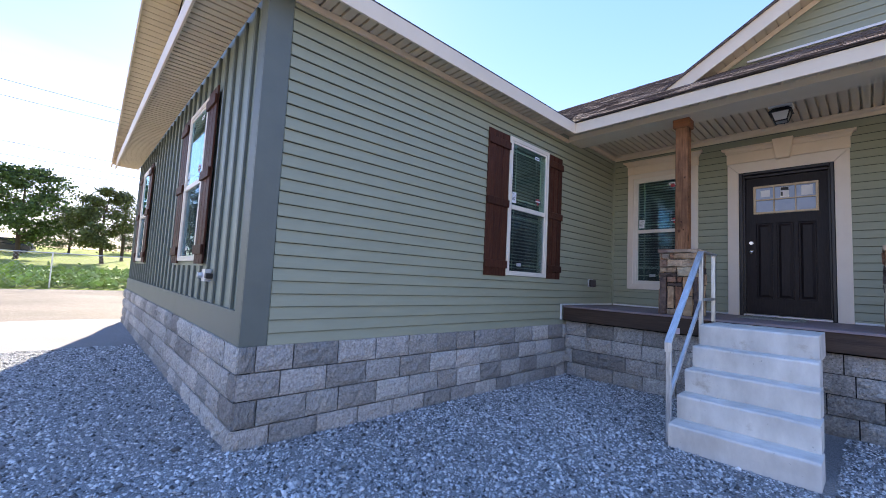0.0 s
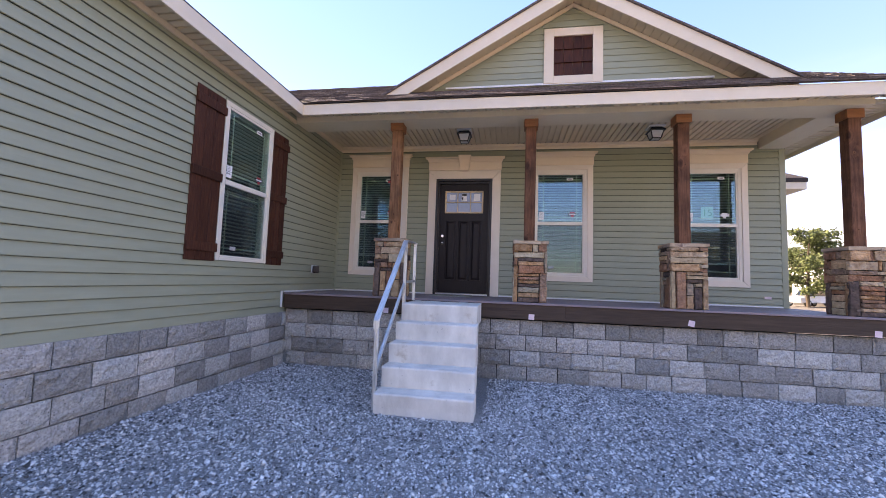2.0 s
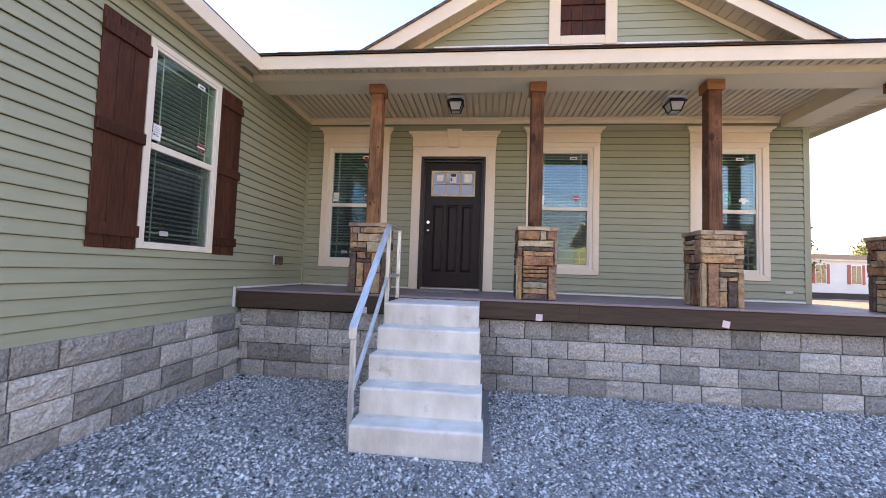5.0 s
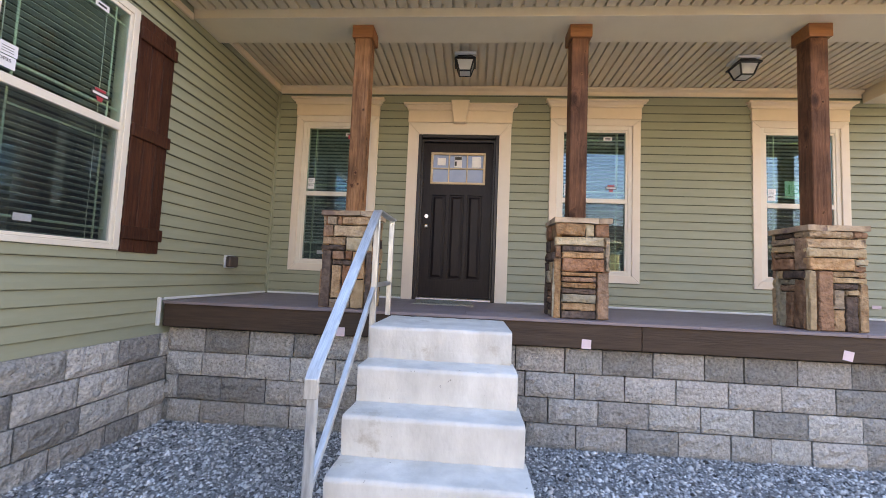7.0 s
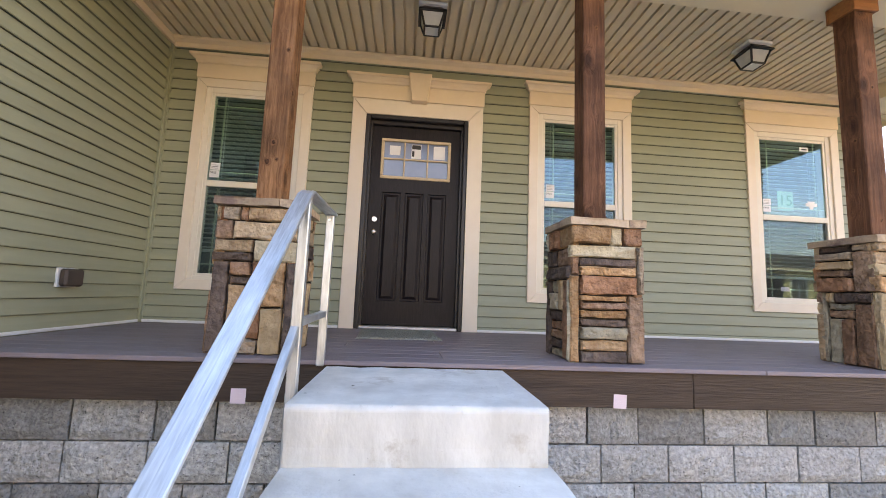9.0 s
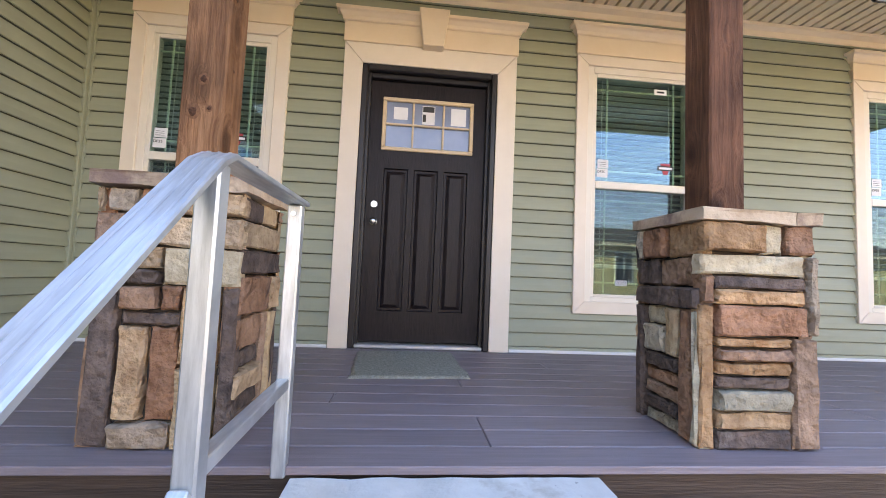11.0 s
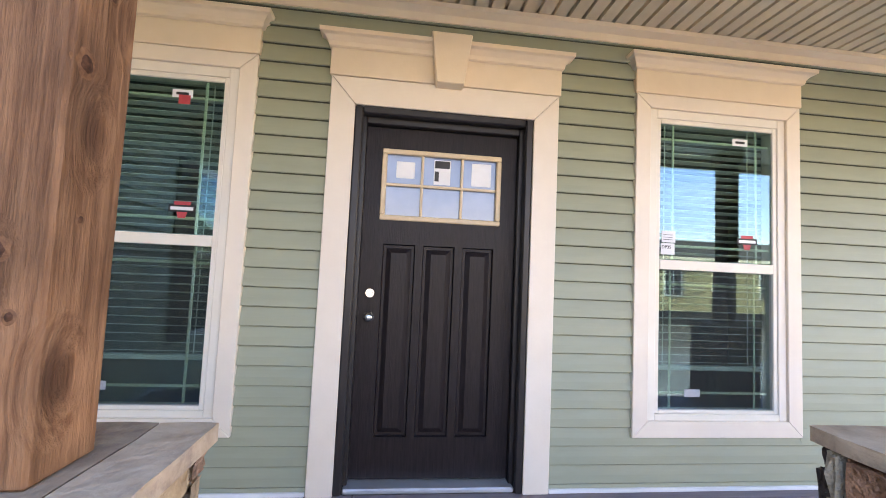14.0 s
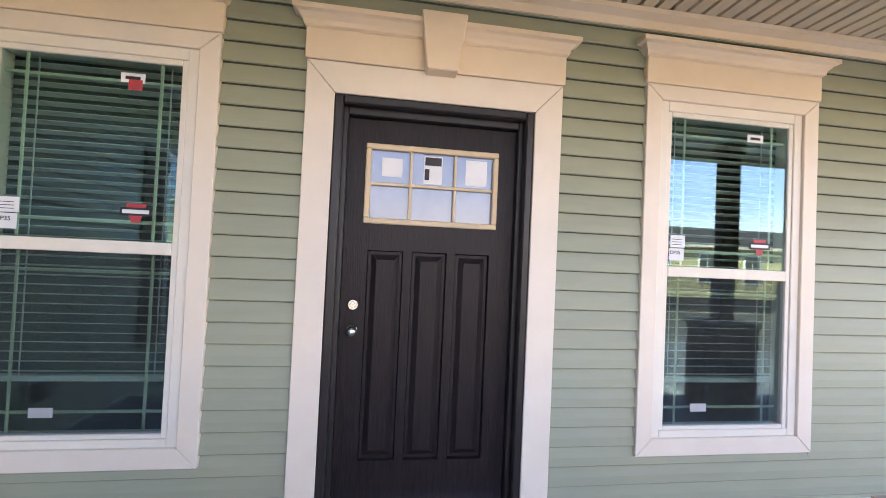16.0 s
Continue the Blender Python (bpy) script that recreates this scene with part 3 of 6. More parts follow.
def roofs():
    t = 0.02
    bm = bmesh.new()
    prism(bm, [(0, EAVE_Y, EAVE_Z - t), (0, EAVE_Y, EAVE_Z), (0, RIDGE_Y, RIDGE_Z), (0, 15.7, RIDGE_Z - PITCH * 4.7), (0, 15.7, RIDGE_Z - PITCH * 4.7 - t), (0, RIDGE_Y, RIDGE_Z - t)], (-3.03, 0, 0), (4.78, 0, 0))
    prism(bm, [(0, RIDGE_Y - 4.7, RIDGE_Z - PITCH * 4.7 - t), (0, RIDGE_Y, RIDGE_Z), (0, 15.7, RIDGE_Z - PITCH * 4.7), (0, 15.7, RIDGE_Z - PITCH * 4.7 - t), (0, RIDGE_Y, RIDGE_Z - t)], (-12.3, 0, 0), (-3.03, 0, 0))
    roof = structure(part("roof_main", bm, M_ROOFDECK), "brown-grey shingled main roof", "roof")
    bm = bmesh.new()
    e = 2 * WRIDGE_X - WEAVE_X
    prism(bm, [(WRIDGE_X, 0, WRIDGE_Z), (e, 0, EAVE_Z), (e, 0, EAVE_Z - t), (WRIDGE_X, 0, WRIDGE_Z - t)], (0, 1.50, 0), (0, 10.9, 0))
    prism(bm, [(WEAVE_X, 1.50, EAVE_Z), (WEAVE_X, EAVE_Y, EAVE_Z), (WRIDGE_X, 10.9, WRIDGE_Z), (WRIDGE_X, 1.50, WRIDGE_Z)], (0, 0, -t), (0, 0, 0))
    structure(part("roof_wing", bm, M_ROOFDECK), "brown-grey shingled gable roof of the wing", "roof")
    # shingle tabs on the slopes that face the yard
    verts, faces = [], []
    rng = random.Random(4)
    c = PITCH / math.hypot(1, PITCH)
    k = 1 / math.hypot(1, PITCH)
    row = 0.14

    def tab(a, b, s, th):
        o = len(verts)
        for (u, w, h) in ((a, s, 0.004), (b, s, 0.004), (b, s + row * 1.1, 0.003), (a, s + row * 1.1, 0.003), (a, s, th), (b, s, th), (b, s + row * 1.1, 0.004), (a, s + row * 1.1, 0.004)):
            verts.append((u, EAVE_Y + w * k - h * c, EAVE_Z + w * c + h * k))
        for f in ((4, 5, 6, 7), (0, 1, 5, 4), (1, 2, 6, 5), (3, 0, 4, 7)):
            faces.append([o + i for i in f])
    for r in range(37):
        s = r * row - 0.015
        if EAVE_Y + s * k > RIDGE_Y - 0.12:
            break
        x = -3.0 - s * k + rng.uniform(0, 0.2)
        while x < 4.76:
            w = rng.uniform(0.13, 0.34)
            tab(x, min(x + w - 0.004, 4.78), s + rng.uniform(-0.01, 0.01), rng.uniform(0.008, 0.017))
            x += w
    me = bpy.data.meshes.new("shingles")
    me.from_pydata(verts, [], faces)
    me.materials.append(M_SHINGLE)
    ob = new("shingles", me)
    ob.parent = roof
    ob["kind"] = "stuff"


roofs()


def ribbed(bm, x0, x1, y0, y1, z, along, step=0.1, rib=0.024):
    """Soffit panel with narrow grooves; along: the axis that the grooves follow."""
    a0, a1 = (x0, x1) if along == "y" else (y0, y1)
    n = max(1, round((a1 - a0) / step))
    w = (a1 - a0) / n
    for i in range(n):
        p, q = a0 + i * w + (0 if i == 0 else rib / 2), a0 + (i + 1) * w - (0 if i == n - 1 else rib / 2)
        if along == "y":
            box(bm, p, q, y0, y1, z, z + 0.03)
        else:
            box(bm, x0, x1, p, q, z, z + 0.03)
    box(bm, x0, x1, y0, y1, z + 0.03, z + 0.036)


def eaves():
    # porch eave: fascia, soffit, beam
    bm = bmesh.new()
    box(bm, -3.045, 4.76, 6.34, 6.365, 3.635, 3.793)
    fascia = structure(part("trim_fascia_porch", bm, M_FASCIA, bevel=0.003), "beige metal-wrapped fascia along the porch eave", "trim")
    bm = bmesh.new()
    box(bm, -3.045, -3.02, 1.55, 6.34, 3.63, 3.793)
    structure(part("trim_fascia_wing", bm, M_FASCIA, bevel=0.003), "beige metal-wrapped fascia along the wing's eave", "trim")
    bm = bmesh.new()
    box(bm, 4.735, 4.76, 6.366, 15.6, 3.635, 3.793)
    structure(part("trim_fascia_right", bm, M_FASCIA, bevel=0.003), "beige fascia along the house's side", "trim")
    bm = bmesh.new()
    ribbed(bm, WX + 0.045, 4.735, 6.366, 6.678, 3.745, "y", 0.1)
    structure(part("ceiling_soffit_porch", bm, M_SOFFIT), "tan vinyl soffit under the porch eave", "soffit")
    bm = bmesh.new()
    ribbed(bm, WX + 0.012, -3.046, 1.60, 6.365, 3.695, "x", 0.1)
    structure(part("ceiling_soffit_wing", bm, M_SOFFIT), "tan vinyl soffit under the wing's eave", "soffit")
    bm = bmesh.new()
    ribbed(bm, 4.405, 4.735, 6.70, 15.6, 3.70, "x", 0.1)
    structure(part("ceiling_soffit_right", bm, M_SOFFIT), "tan vinyl soffit along the house's side", "soffit")
    bm = bmesh.new()
    ribbed(bm, WX + 0.012, 4.02, 7.08, BY - 0.012, 3.83, "y", 0.095)
    structure(part("ceiling", bm, M_SOFFIT), "tan grooved vinyl porch ceiling", "ceiling")
    bm = bmesh.new()
    box(bm, WX + 0.012, 4.40, 6.68, 7.08, 3.665, 3.86)
    structure(part("trim_beam_front", bm, M_BEAM, bevel=0.004), "cream wrapped beam across the porch front", "beam")
    bm = bmesh.new()
    box(bm, 4.02, 4.40, 7.084, BY - 0.024, 3.665, 3.86)
    structure(part("trim_beam_side", bm, M_BEAM, bevel=0.004), "cream wrapped beam at the porch end", "beam")
    # wing front: horizontal cornice and rakes
    e = 2 * WRIDGE_X - WEAVE_X
    bm = bmesh.new()
    box(bm, e, -3.046, 1.55, 1.575, 3.60, 3.80)
    structure(part("trim_cornice", bm, M_FASCIA, bevel=0.003), "beige fascia of the wing's cornice", "trim")
    bm = bmesh.new()
    ribbed(bm, e + 0.02, WX + 0.01, 1.576, 1.995, 3.665, "y", 0.1)
    structure(part("ceiling_soffit_front", bm, M_SOFFIT), "tan vinyl soffit under the wing's cornice", "soffit")
    bm = bmesh.new()
    prism(bm, [(WX, 2.0, 3.8), (WRIDGE_X, 2.0, WRIDGE_Z - 0.25), (WING_L, 2.0, 3.8)], (0, 0, 0), (0, 0.1, 0))
    structure(part("wall_wing_gable", bm, M_SIDING), "sage-green gable wall of the wing", "wall")
    for side, sx in (("right", WEAVE_X), ("left", e)):
        bm = bmesh.new()
        prism(bm, [(sx, 0, EAVE_Z - 0.2), (sx, 0, EAVE_Z - 0.01), (WRIDGE_X, 0, WRIDGE_Z - 0.01), (WRIDGE_X, 0, WRIDGE_Z - 0.2)], (0, 1.47, 0), (0, 1.495, 0))
        structure(part("trim_rake_" + side, bm, M_FASCIA), "beige rake board of the wing's gable", "trim")
        bm = bmesh.new()
        n = 46
        for i in range(n):
            u0, u1 = (i + 0.08) / n, (i + 0.92) / n
            q = [(sx + (WRIDGE_X - sx) * u, 0, EAVE_Z + (WRIDGE_Z - EAVE_Z) * u) for u in (u0, u1)]
            prism(bm, [(q[0][0], 0, q[0][2] - 0.13), (q[1][0], 0, q[1][2] - 0.13), (q[1][0], 0, q[1][2] - 0.108), (q[0][0], 0, q[0][2] - 0.108)], (0, 1.496, 0), (0, 1.995, 0))
        prism(bm, [(sx, 0, EAVE_Z - 0.11), (sx, 0, EAVE_Z - 0.08), (WRIDGE_X, 0, WRIDGE_Z - 0.08), (WRIDGE_X, 0, WRIDGE_Z - 0.11)], (0, 1.496, 0), (0, 1.995, 0))
        structure(part("ceiling_rake_" + side, bm, M_SOFFIT), "tan soffit under the wing's rake", "soffit")


eaves()


def porch_gable():
    gx, gy, ry = 0.92, 7.5, 7.13
    zb = 4.42
    # gable wall
    bm = bmesh.new()
    prism(bm, [(gx - 2.4, gy, zb), (gx + 2.4, gy, zb), (gx, gy, 5.95)], (0, 0.004, 0), (0, 0.1, 0))
    wall = structure(part("wall_porch_gable", bm, M_SIDING), "sage-green gable wall above the porch roof", "wall")
    z = 4.52
    while z < 5.78:
        hw = max(0.06, (5.80 - z) / 0.625)
        hw2 = max(0.03, (5.80 - min(z + LAP, 5.79)) / 0.625)
        for side in (-1, 1):
            inner = 0.455 if z < 5.42 else 0.0
            if hw2 > inner + 0.02:
                a, b = (gx - hw, gx - inner) if side < 0 else (gx + inner, gx + hw)
                a2, b2 = (gx - hw2, gx - inner) if side < 0 else (gx + inner, gx + hw2)
                bm = bmesh.new()
                q = [bm.verts.new(c) for c in ((a, gy - 0.013, z), (b, gy - 0.013, z), (b2, gy - 0.002, z + LAP), (a2, gy - 0.002, z + LAP), (a, gy + 0.003, z), (b, gy + 0.003, z), (b2, gy + 0.003, z + LAP), (a2, gy + 0.003, z + LAP))]
                for f in ((0, 1, 2, 3), (0, 4, 5, 1), (1, 5, 6, 2), (2, 6, 7, 3), (3, 7, 4, 0), (4, 7, 6, 5)):
                    bm.faces.new([q[i] for i in f])
                part("siding_board", bm, M_SIDING, wall)
        z += LAP
    # rakes, soffits and the little roof that runs back to the main slope
    top, foot_z, foot_x = 5.985, 4.27, 2.98
    for side, nm in ((-1, "left"), (1, "right")):
        fx = gx + side * foot_x
        bm = bmesh.new()
        prism(bm, [(fx, 0, foot_z), (gx, 0, top), (gx, 0, top - 0.215), (fx - side * 0.36, 0, foot_z)], (0, ry, 0), (0, ry + 0.025, 0))
        structure(part("trim_gable_rake_" + nm, bm, M_FASCIA), "beige rake board of the porch gable", "trim")
        bm = bmesh.new()
        n = 26
        for i in range(n):
            u0, u1 = i / n + 0.002, (i + 1) / n - 0.002
            p = lambda u, d: (fx + (gx - fx) * u, 0, foot_z + (top - foot_z) * u - 0.12 + d)
            prism(bm, [p(u0, 0), p(u1, 0), p(u1, 0.014), p(u0, 0.014)], (0, ry + 0.026, 0), (0, gy - 0.01, 0))
        prism(bm, [(fx, 0, foot_z - 0.10), (gx, 0, top - 0.10), (gx, 0, top - 0.09), (fx, 0, foot_z - 0.09)], (0, ry + 0.026, 0), (0, gy - 0.01, 0))
        structure(part("ceiling_gable_rake_" + nm, bm, M_SOFFIT), "tan grooved soffit under the gable's rake", "soffit")
        bm = bmesh.new()
        prism(bm, [(fx - side * 0.25, 0, foot_z + 0.02), (gx, 0, top - 0.135), (gx, 0, top - 0.205), (fx - side * 0.37, 0, foot_z + 0.02)], (0, gy - 0.03, 0), (0, gy - 0.014, 0))
        structure(part("trim_gable_frieze_" + nm, bm, M_TRIM), "cream frieze under the gable's soffit", "trim")
        bm = bmesh.new()
        prism(bm, [(fx + side * 0.03, 0, foot_z - 0.02), (gx, 0, top + 0.002), (gx, 0, top + 0.035), (fx + side * 0.03, 0, foot_z + 0.015)], (0, ry - 0.03, 0), (0, 10.0, 0))
        structure(part("roof_gable_" + nm, bm, M_SHINGLE), "brown-grey shingled slope of the porch gable", "roof")
    # base flashing
    bm = bmesh.new()
    box(bm, gx - 2.05, gx + 2.05, gy - 0.03, gy, 4.495, 4.525)
    structure(part("trim_gable_base", bm, M_WHITE), "white strip at the foot of the gable wall", "trim")
    # louvred vent
    v = thing("gable_vent", "dark-stained wooden slatted vent in a beige frame", "vent", at=(gx, gy, 4.51))
    for nm, r in (("left", (gx - 0.455, gx - 0.30, 4.51, 5.43)), ("right", (gx + 0.30, gx + 0.455, 4.51, 5.43)), ("top", (gx - 0.30, gx + 0.30, 5.30, 5.43)), ("bottom", (gx - 0.30, gx + 0.30, 4.51, 4.635))):
        bx("frame_board", M_FASCIA, r[0], r[1], gy - 0.04, gy + 0.003, r[2], r[3], v, "beige frame board")
    for i in range(3):
        for j in range(4):
            x0, z0 = gx - 0.30 + j * 0.15, 4.637 + i * 0.221
            bm = bmesh.new()
            prism(bm, [(0, gy - 0.03, z0), (0, gy - 0.008, z0 + 0.222), (0, gy + 0.003, z0 + 0.222), (0, gy + 0.003, z0)], (x0 + 0.003, 0, 0), (x0 + 0.147, 0, 0))
            part("shake", bm, M_STAIN, v)


porch_gable()

# ---- deck ----
deck = structure(new("floor_deck"), "purple-brown composite porch deck", "deck")


def deck_boards():
    rng = random.Random(9)
    y = 6.575
    while y < BY - 0.03:
        y1 = min(y + 0.142, BY - 0.004)
        xs = [WX + 0.046, *sorted(rng.sample([-1.9 + 0.61 * i for i in range(9)], 2)), 4.50]
        for a, b in zip(xs, xs[1:]):
            bx("deck_board", M_DECK, a + 0.0015, b - 0.0015, y + 0.003, y1 - 0.003, DZ - 0.025, DZ, deck, bevel=0.003)
        y = y1
    bm = bmesh.new()
    box(bm, WX + 0.05, 4.45, 6.72, BY - 0.01, 0.84, DZ - 0.03)
    part("joists", bm, M_DECKFASCIA, deck, "dark deck framing under the boards")
    for a, b in ((WX + 0.046, 0.72), (0.722, 4.48)):
        bx("fascia_board", M_DECKFASCIA, a, b, 6.60, 6.63, 0.83, DZ - 0.026, deck, "dark brown wood-grained fascia board")


deck_boards()


# ---- split-face block skirting ----
def block_mesh(i, w=0.398, h=0.198):
    rng = random.Random(100 + i)
    nx, nz = 7, 4
    bm = bmesh.new()
    f = [[bm.verts.new((w * a / nx, -(0.0 if a in (0, nx) or b in (0, nz) else rng.uniform(0.004, 0.03)), h * b / nz)) for a in range(nx + 1)] for b in range(nz + 1)]
    for b in range(nz):
        for a in range(nx):
            bm.faces.new((f[b][a], f[b][a + 1], f[b + 1][a + 1], f[b + 1][a]))
    back = [bm.verts.new(c) for c in ((0, 0.1, 0), (w, 0.1, 0), (w, 0.1, h), (0, 0.1, h))]
    edge = [f[0][a] for a in range(nx + 1)]
    bm.faces.new([*reversed(edge), back[0], back[1]])
    bm.faces.new([*[f[nz][a] for a in range(nx + 1)], back[2], back[3]])
    bm.faces.new([*[f[b][0] for b in range(nz + 1)], back[3], back[0]])
    bm.faces.new([*[f[b][nx] for b in reversed(range(nz + 1))], back[1], back[2]])
    return finish(bm, "block", M_BLOCK)


BLOCKS = [block_mesh(i) for i in range(9)]


def block_wall(name, label, origin, turn, length, courses, seed):
    """Courses of split-face blocks. origin: the lower corner; the wall runs along the turned x axis."""
    rng = random.Random(seed)
    base = Matrix.Translation(origin) @ Matrix.Rotation(radians(turn), 4, "Z")
    bm = bmesh.new()
    box(bm, 0.0, length, 0.04, 0.11, 0.0, courses * 0.205 - 0.006)
    back = new(name, finish(bm, name, M_JOINT))
    back.matrix_world = base
    structure(back, label, "wall")
    for c in range(courses):
        x = -rng.uniform(0.05, 0.38)
        while x < length:
            w = rng.choice((0.4, 0.4, 0.4, 0.4, 0.4, 0.3))
            a, b = max(x, 0.0), min(x + w, length)
            if b - a > 0.03:
                ob = new("block", rng.choice(BLOCKS))
                ob.parent = back
                ob.location = (a + 0.005, rng.uniform(-0.004, 0.005), c * 0.205 + 0.002)
                ob.scale = ((b - a - 0.010) / 0.398, 1, 0.1955 / 0.198)
            x += w
    return back


# ---- windows ----
def grille_bars(add, x0, x1, z0, z1, y):
    for x in (x0 + 0.095, x1 - 0.095):
        add("grille_bar", M_GRID, x - 0.008, x + 0.008, y, y + 0.006, z0, z1)
    for z in (z0 + 0.09, z1 - 0.09):
        add("grille_bar", M_GRID, x0, x1, y + 0.0065, y + 0.0125, z - 0.008, z + 0.008)


def mitred(parent, o, i, y0, y1, sill):
    """Flat casing boards round an opening, mitred at the corners with a hairline joint. o, i: outer and inner x0, x1, z0, z1."""
    g = 0.0012
    boards = [[(o[0], o[2]), (i[0], i[2]), (i[0], i[3] - g), (o[0], o[3] - g)], [(o[1], o[2]), (i[1], i[2]), (i[1], i[3] - g), (o[1], o[3] - g)],
              [(o[0] + g, o[3]), (i[0] + g, i[3]), (i[1] - g, i[3]), (o[1] - g, o[3])]]
    if sill:
        boards[0][0], boards[0][1] = (o[0], o[2] + g), (i[0], i[2] + g)
        boards[1][0], boards[1][1] = (o[1], o[2] + g), (i[1], i[2] + g)
        boards.append([(o[0] + g, o[2]), (i[0] + g, i[2]), (i[1] - g, i[2]), (o[1] - g, o[2])])
    else:
        boards[0][1], boards[1][1] = (i[0], o[2]), (i[1], o[2])
    for p in boards:
        bm = bmesh.new()
        prism(bm, [(x, 0, z) for x, z in p], (0, y0, 0), (0, y1, 0))
        part("casing_board", bm, M_CASING, parent, "almond casing board", 0.003)


def window(name, label, at, turn, w, h, cased):
    """A double-hung vinyl window; local x across, -y outwards, origin at the opening's lower corner."""
    win = structure(thing(name, label, "window"), label, "window")

    def add(nm, mat, x0, x1, y0, y1, z0, z1, lab="", bevel=0.003):
        return bx(nm, mat, x0, x1, y0, y1, z0, z1, win, lab, bevel)
    fw, fb, ft, mid = 0.08, 0.06, 0.083, h * 0.492
    out = -0.018 if cased else -0.03
    for nm, r in (("window_frame", (0, 0.052, 0, h)), ("window_frame", (w - 0.052, w, 0, h)), ("window_frame", (0.052, w - 0.052, h - 0.055, h)), ("window_sill", (0.052, w - 0.052, 0, 0.038))):
        add(nm, M_VINYL, r[0], r[1], out, 0.10, r[2], r[3], "off-white vinyl frame")
    for r in ((0.0525, fw, 0.0385, h - 0.0555), (w - fw, w - 0.0525, 0.0385, h - 0.0555), (fw + 0.0005, w - fw - 0.0005, h - ft, h - 0.0555), (fw + 0.0005, w - fw - 0.0005, 0.0385, fb)):
        add("sash_rail", M_VINYL, r[0], r[1], out + 0.007, 0.05, r[2], r[3], "off-white vinyl sash")
    add("meeting_rail", M_VINYL, fw + 0.0005, w - fw - 0.0005, out + 0.004, 0.05, mid - 0.032, mid + 0.027, "off-white meeting rail")
    face = out + 0.019
    for z0, z1, y in ((mid + 0.027, h - ft, face), (fb, mid - 0.032, face + 0.016)):
        p = add("pane", M_GLASS, fw, w - fw, y, y + 0.003, z0, z1, "reflective window glass", 0)
        p.visible_shadow = False
        if z0 < mid:
            sc = add("insect_screen", M_SCREEN, fw + 0.001, w - fw - 0.001, face, face + 0.0015, z0, z1, "dark insect screen", 0)
            sc.visible_shadow = False
        grille_bars(add, fw + 0.002, w - fw - 0.002, z0, z1, y + 0.008)
    # maker's badge and labels stuck to the panes
    y = face - 0.0015
    add("sticker", M_PAPER, fw + 0.015, fw + 0.105, y, y + 0.001, mid + 0.06, mid + 0.13, "white paper sticker", 0)
    add("sticker", M_PAPER, fw + 0.02, fw + 0.11, y, y + 0.001, mid + 0.135, mid + 0.205, "white paper sticker", 0)
    add("sticker", M_PAPER, w - fw - 0.27, w - fw - 0.165, y, y + 0.001, h - ft - 0.10, h - ft - 0.055, "white bar-code sticker", 0)
    if label.endswith("door"):
        add("sticker", M_RED, w - fw - 0.235, w - fw - 0.175, y - 0.0012, y - 0.0002, h - ft - 0.135, h - ft - 0.085, "small red tag", 0)
    add("bar_code", M_INK, w - fw - 0.25, w - fw - 0.185, y - 0.0006, y, h - ft - 0.085, h - ft - 0.07, "", 0)
    add("sticker", M_PAPER, fw + 0.19, fw + 0.29, face + 0.0145, face + 0.0155, fb + 0.07, fb + 0.115, "white bar-code sticker", 0)
    text("print", "DP35", 0.028, M_INK, pose(fw + 0.05, y - 0.0012, mid + 0.105, 90, 0, 0), win)
    for i in range(3):
        add("print_line", M_INK, fw + 0.03, fw + 0.09, y - 0.0006, y, mid + 0.15 + 0.015 * i, mid + 0.153 + 0.015 * i, "", 0)
    bm = bmesh.new()
    xa, za = w - fw - 0.17, mid + 0.16
    prism(bm, [(xa - 0.045, 0, za + 0.045), (xa + 0.045, 0, za + 0.045), (xa + 0.018, 0, za - 0.045), (xa - 0.018, 0, za - 0.045)], (0, y, 0), (0, y + 0.001, 0))
    pale = label.endswith("in it")
    part("badge", bm, M_PAPER if pale else M_RED, win, "small pale tapered badge" if pale else "small red tapered badge")
    add("badge_bar", M_PAPER if pale else M_INK, xa - 0.068, xa + 0.068, y - 0.0012, y - 0.0002, za - 0.012, za + 0.026, "bar across the badge", 0)
    add("badge_bar", M_PAPER, xa - 0.058, xa + 0.058, y - 0.0022, y - 0.0014, za - 0.002, za + 0.016, "white stripe across the badge", 0)
    if cased:
        cw = 0.095
        mitred(win, (-cw, w + cw, -cw, h + cw - 0.01), (0, w, 0, h), -0.034, 0.0, True)
        header(add, win, -cw - 0.008, w + cw + 0.008, h + cw - 0.008, 0.145)
    win.matrix_world = Matrix.Translation(at) @ Matrix.Rotation(radians(turn), 4, "Z")
    return win


def header(add, parent, x0, x1, z, tall):
    """Frieze with a stepped crown moulding, mitred at both ends."""
    add("frieze_board", M_TRIM, x0, x1, -0.04, 0.0, z, z + tall, "cream frieze board")
    bm = bmesh.new()
    prof = [(0.040, 0.0), (0.052, 0.008), (0.056, 0.03), (0.078, 0.055), (0.098, 0.062), (0.10, 0.085), (0.0, 0.085)]
    rings = []
    for d, dz in prof:
        s = max(0.0, d - 0.04)
        rings.append([bm.verts.new(c) for c in ((x0 - s, 0.0, z + tall + dz), (x0 - s, -d, z + tall + dz), (x1 + s, -d, z + tall + dz), (x1 + s, 0.0, z + tall + dz))])
    for a, b in zip(rings, rings[1:]):
        for i in range(3):
            bm.faces.new((a[i], a[i + 1], b[i + 1], b[i]))
    bm.faces.new(rings[0])
    part("crown", bm, M_TRIM, parent, "cream stepped crown moulding")


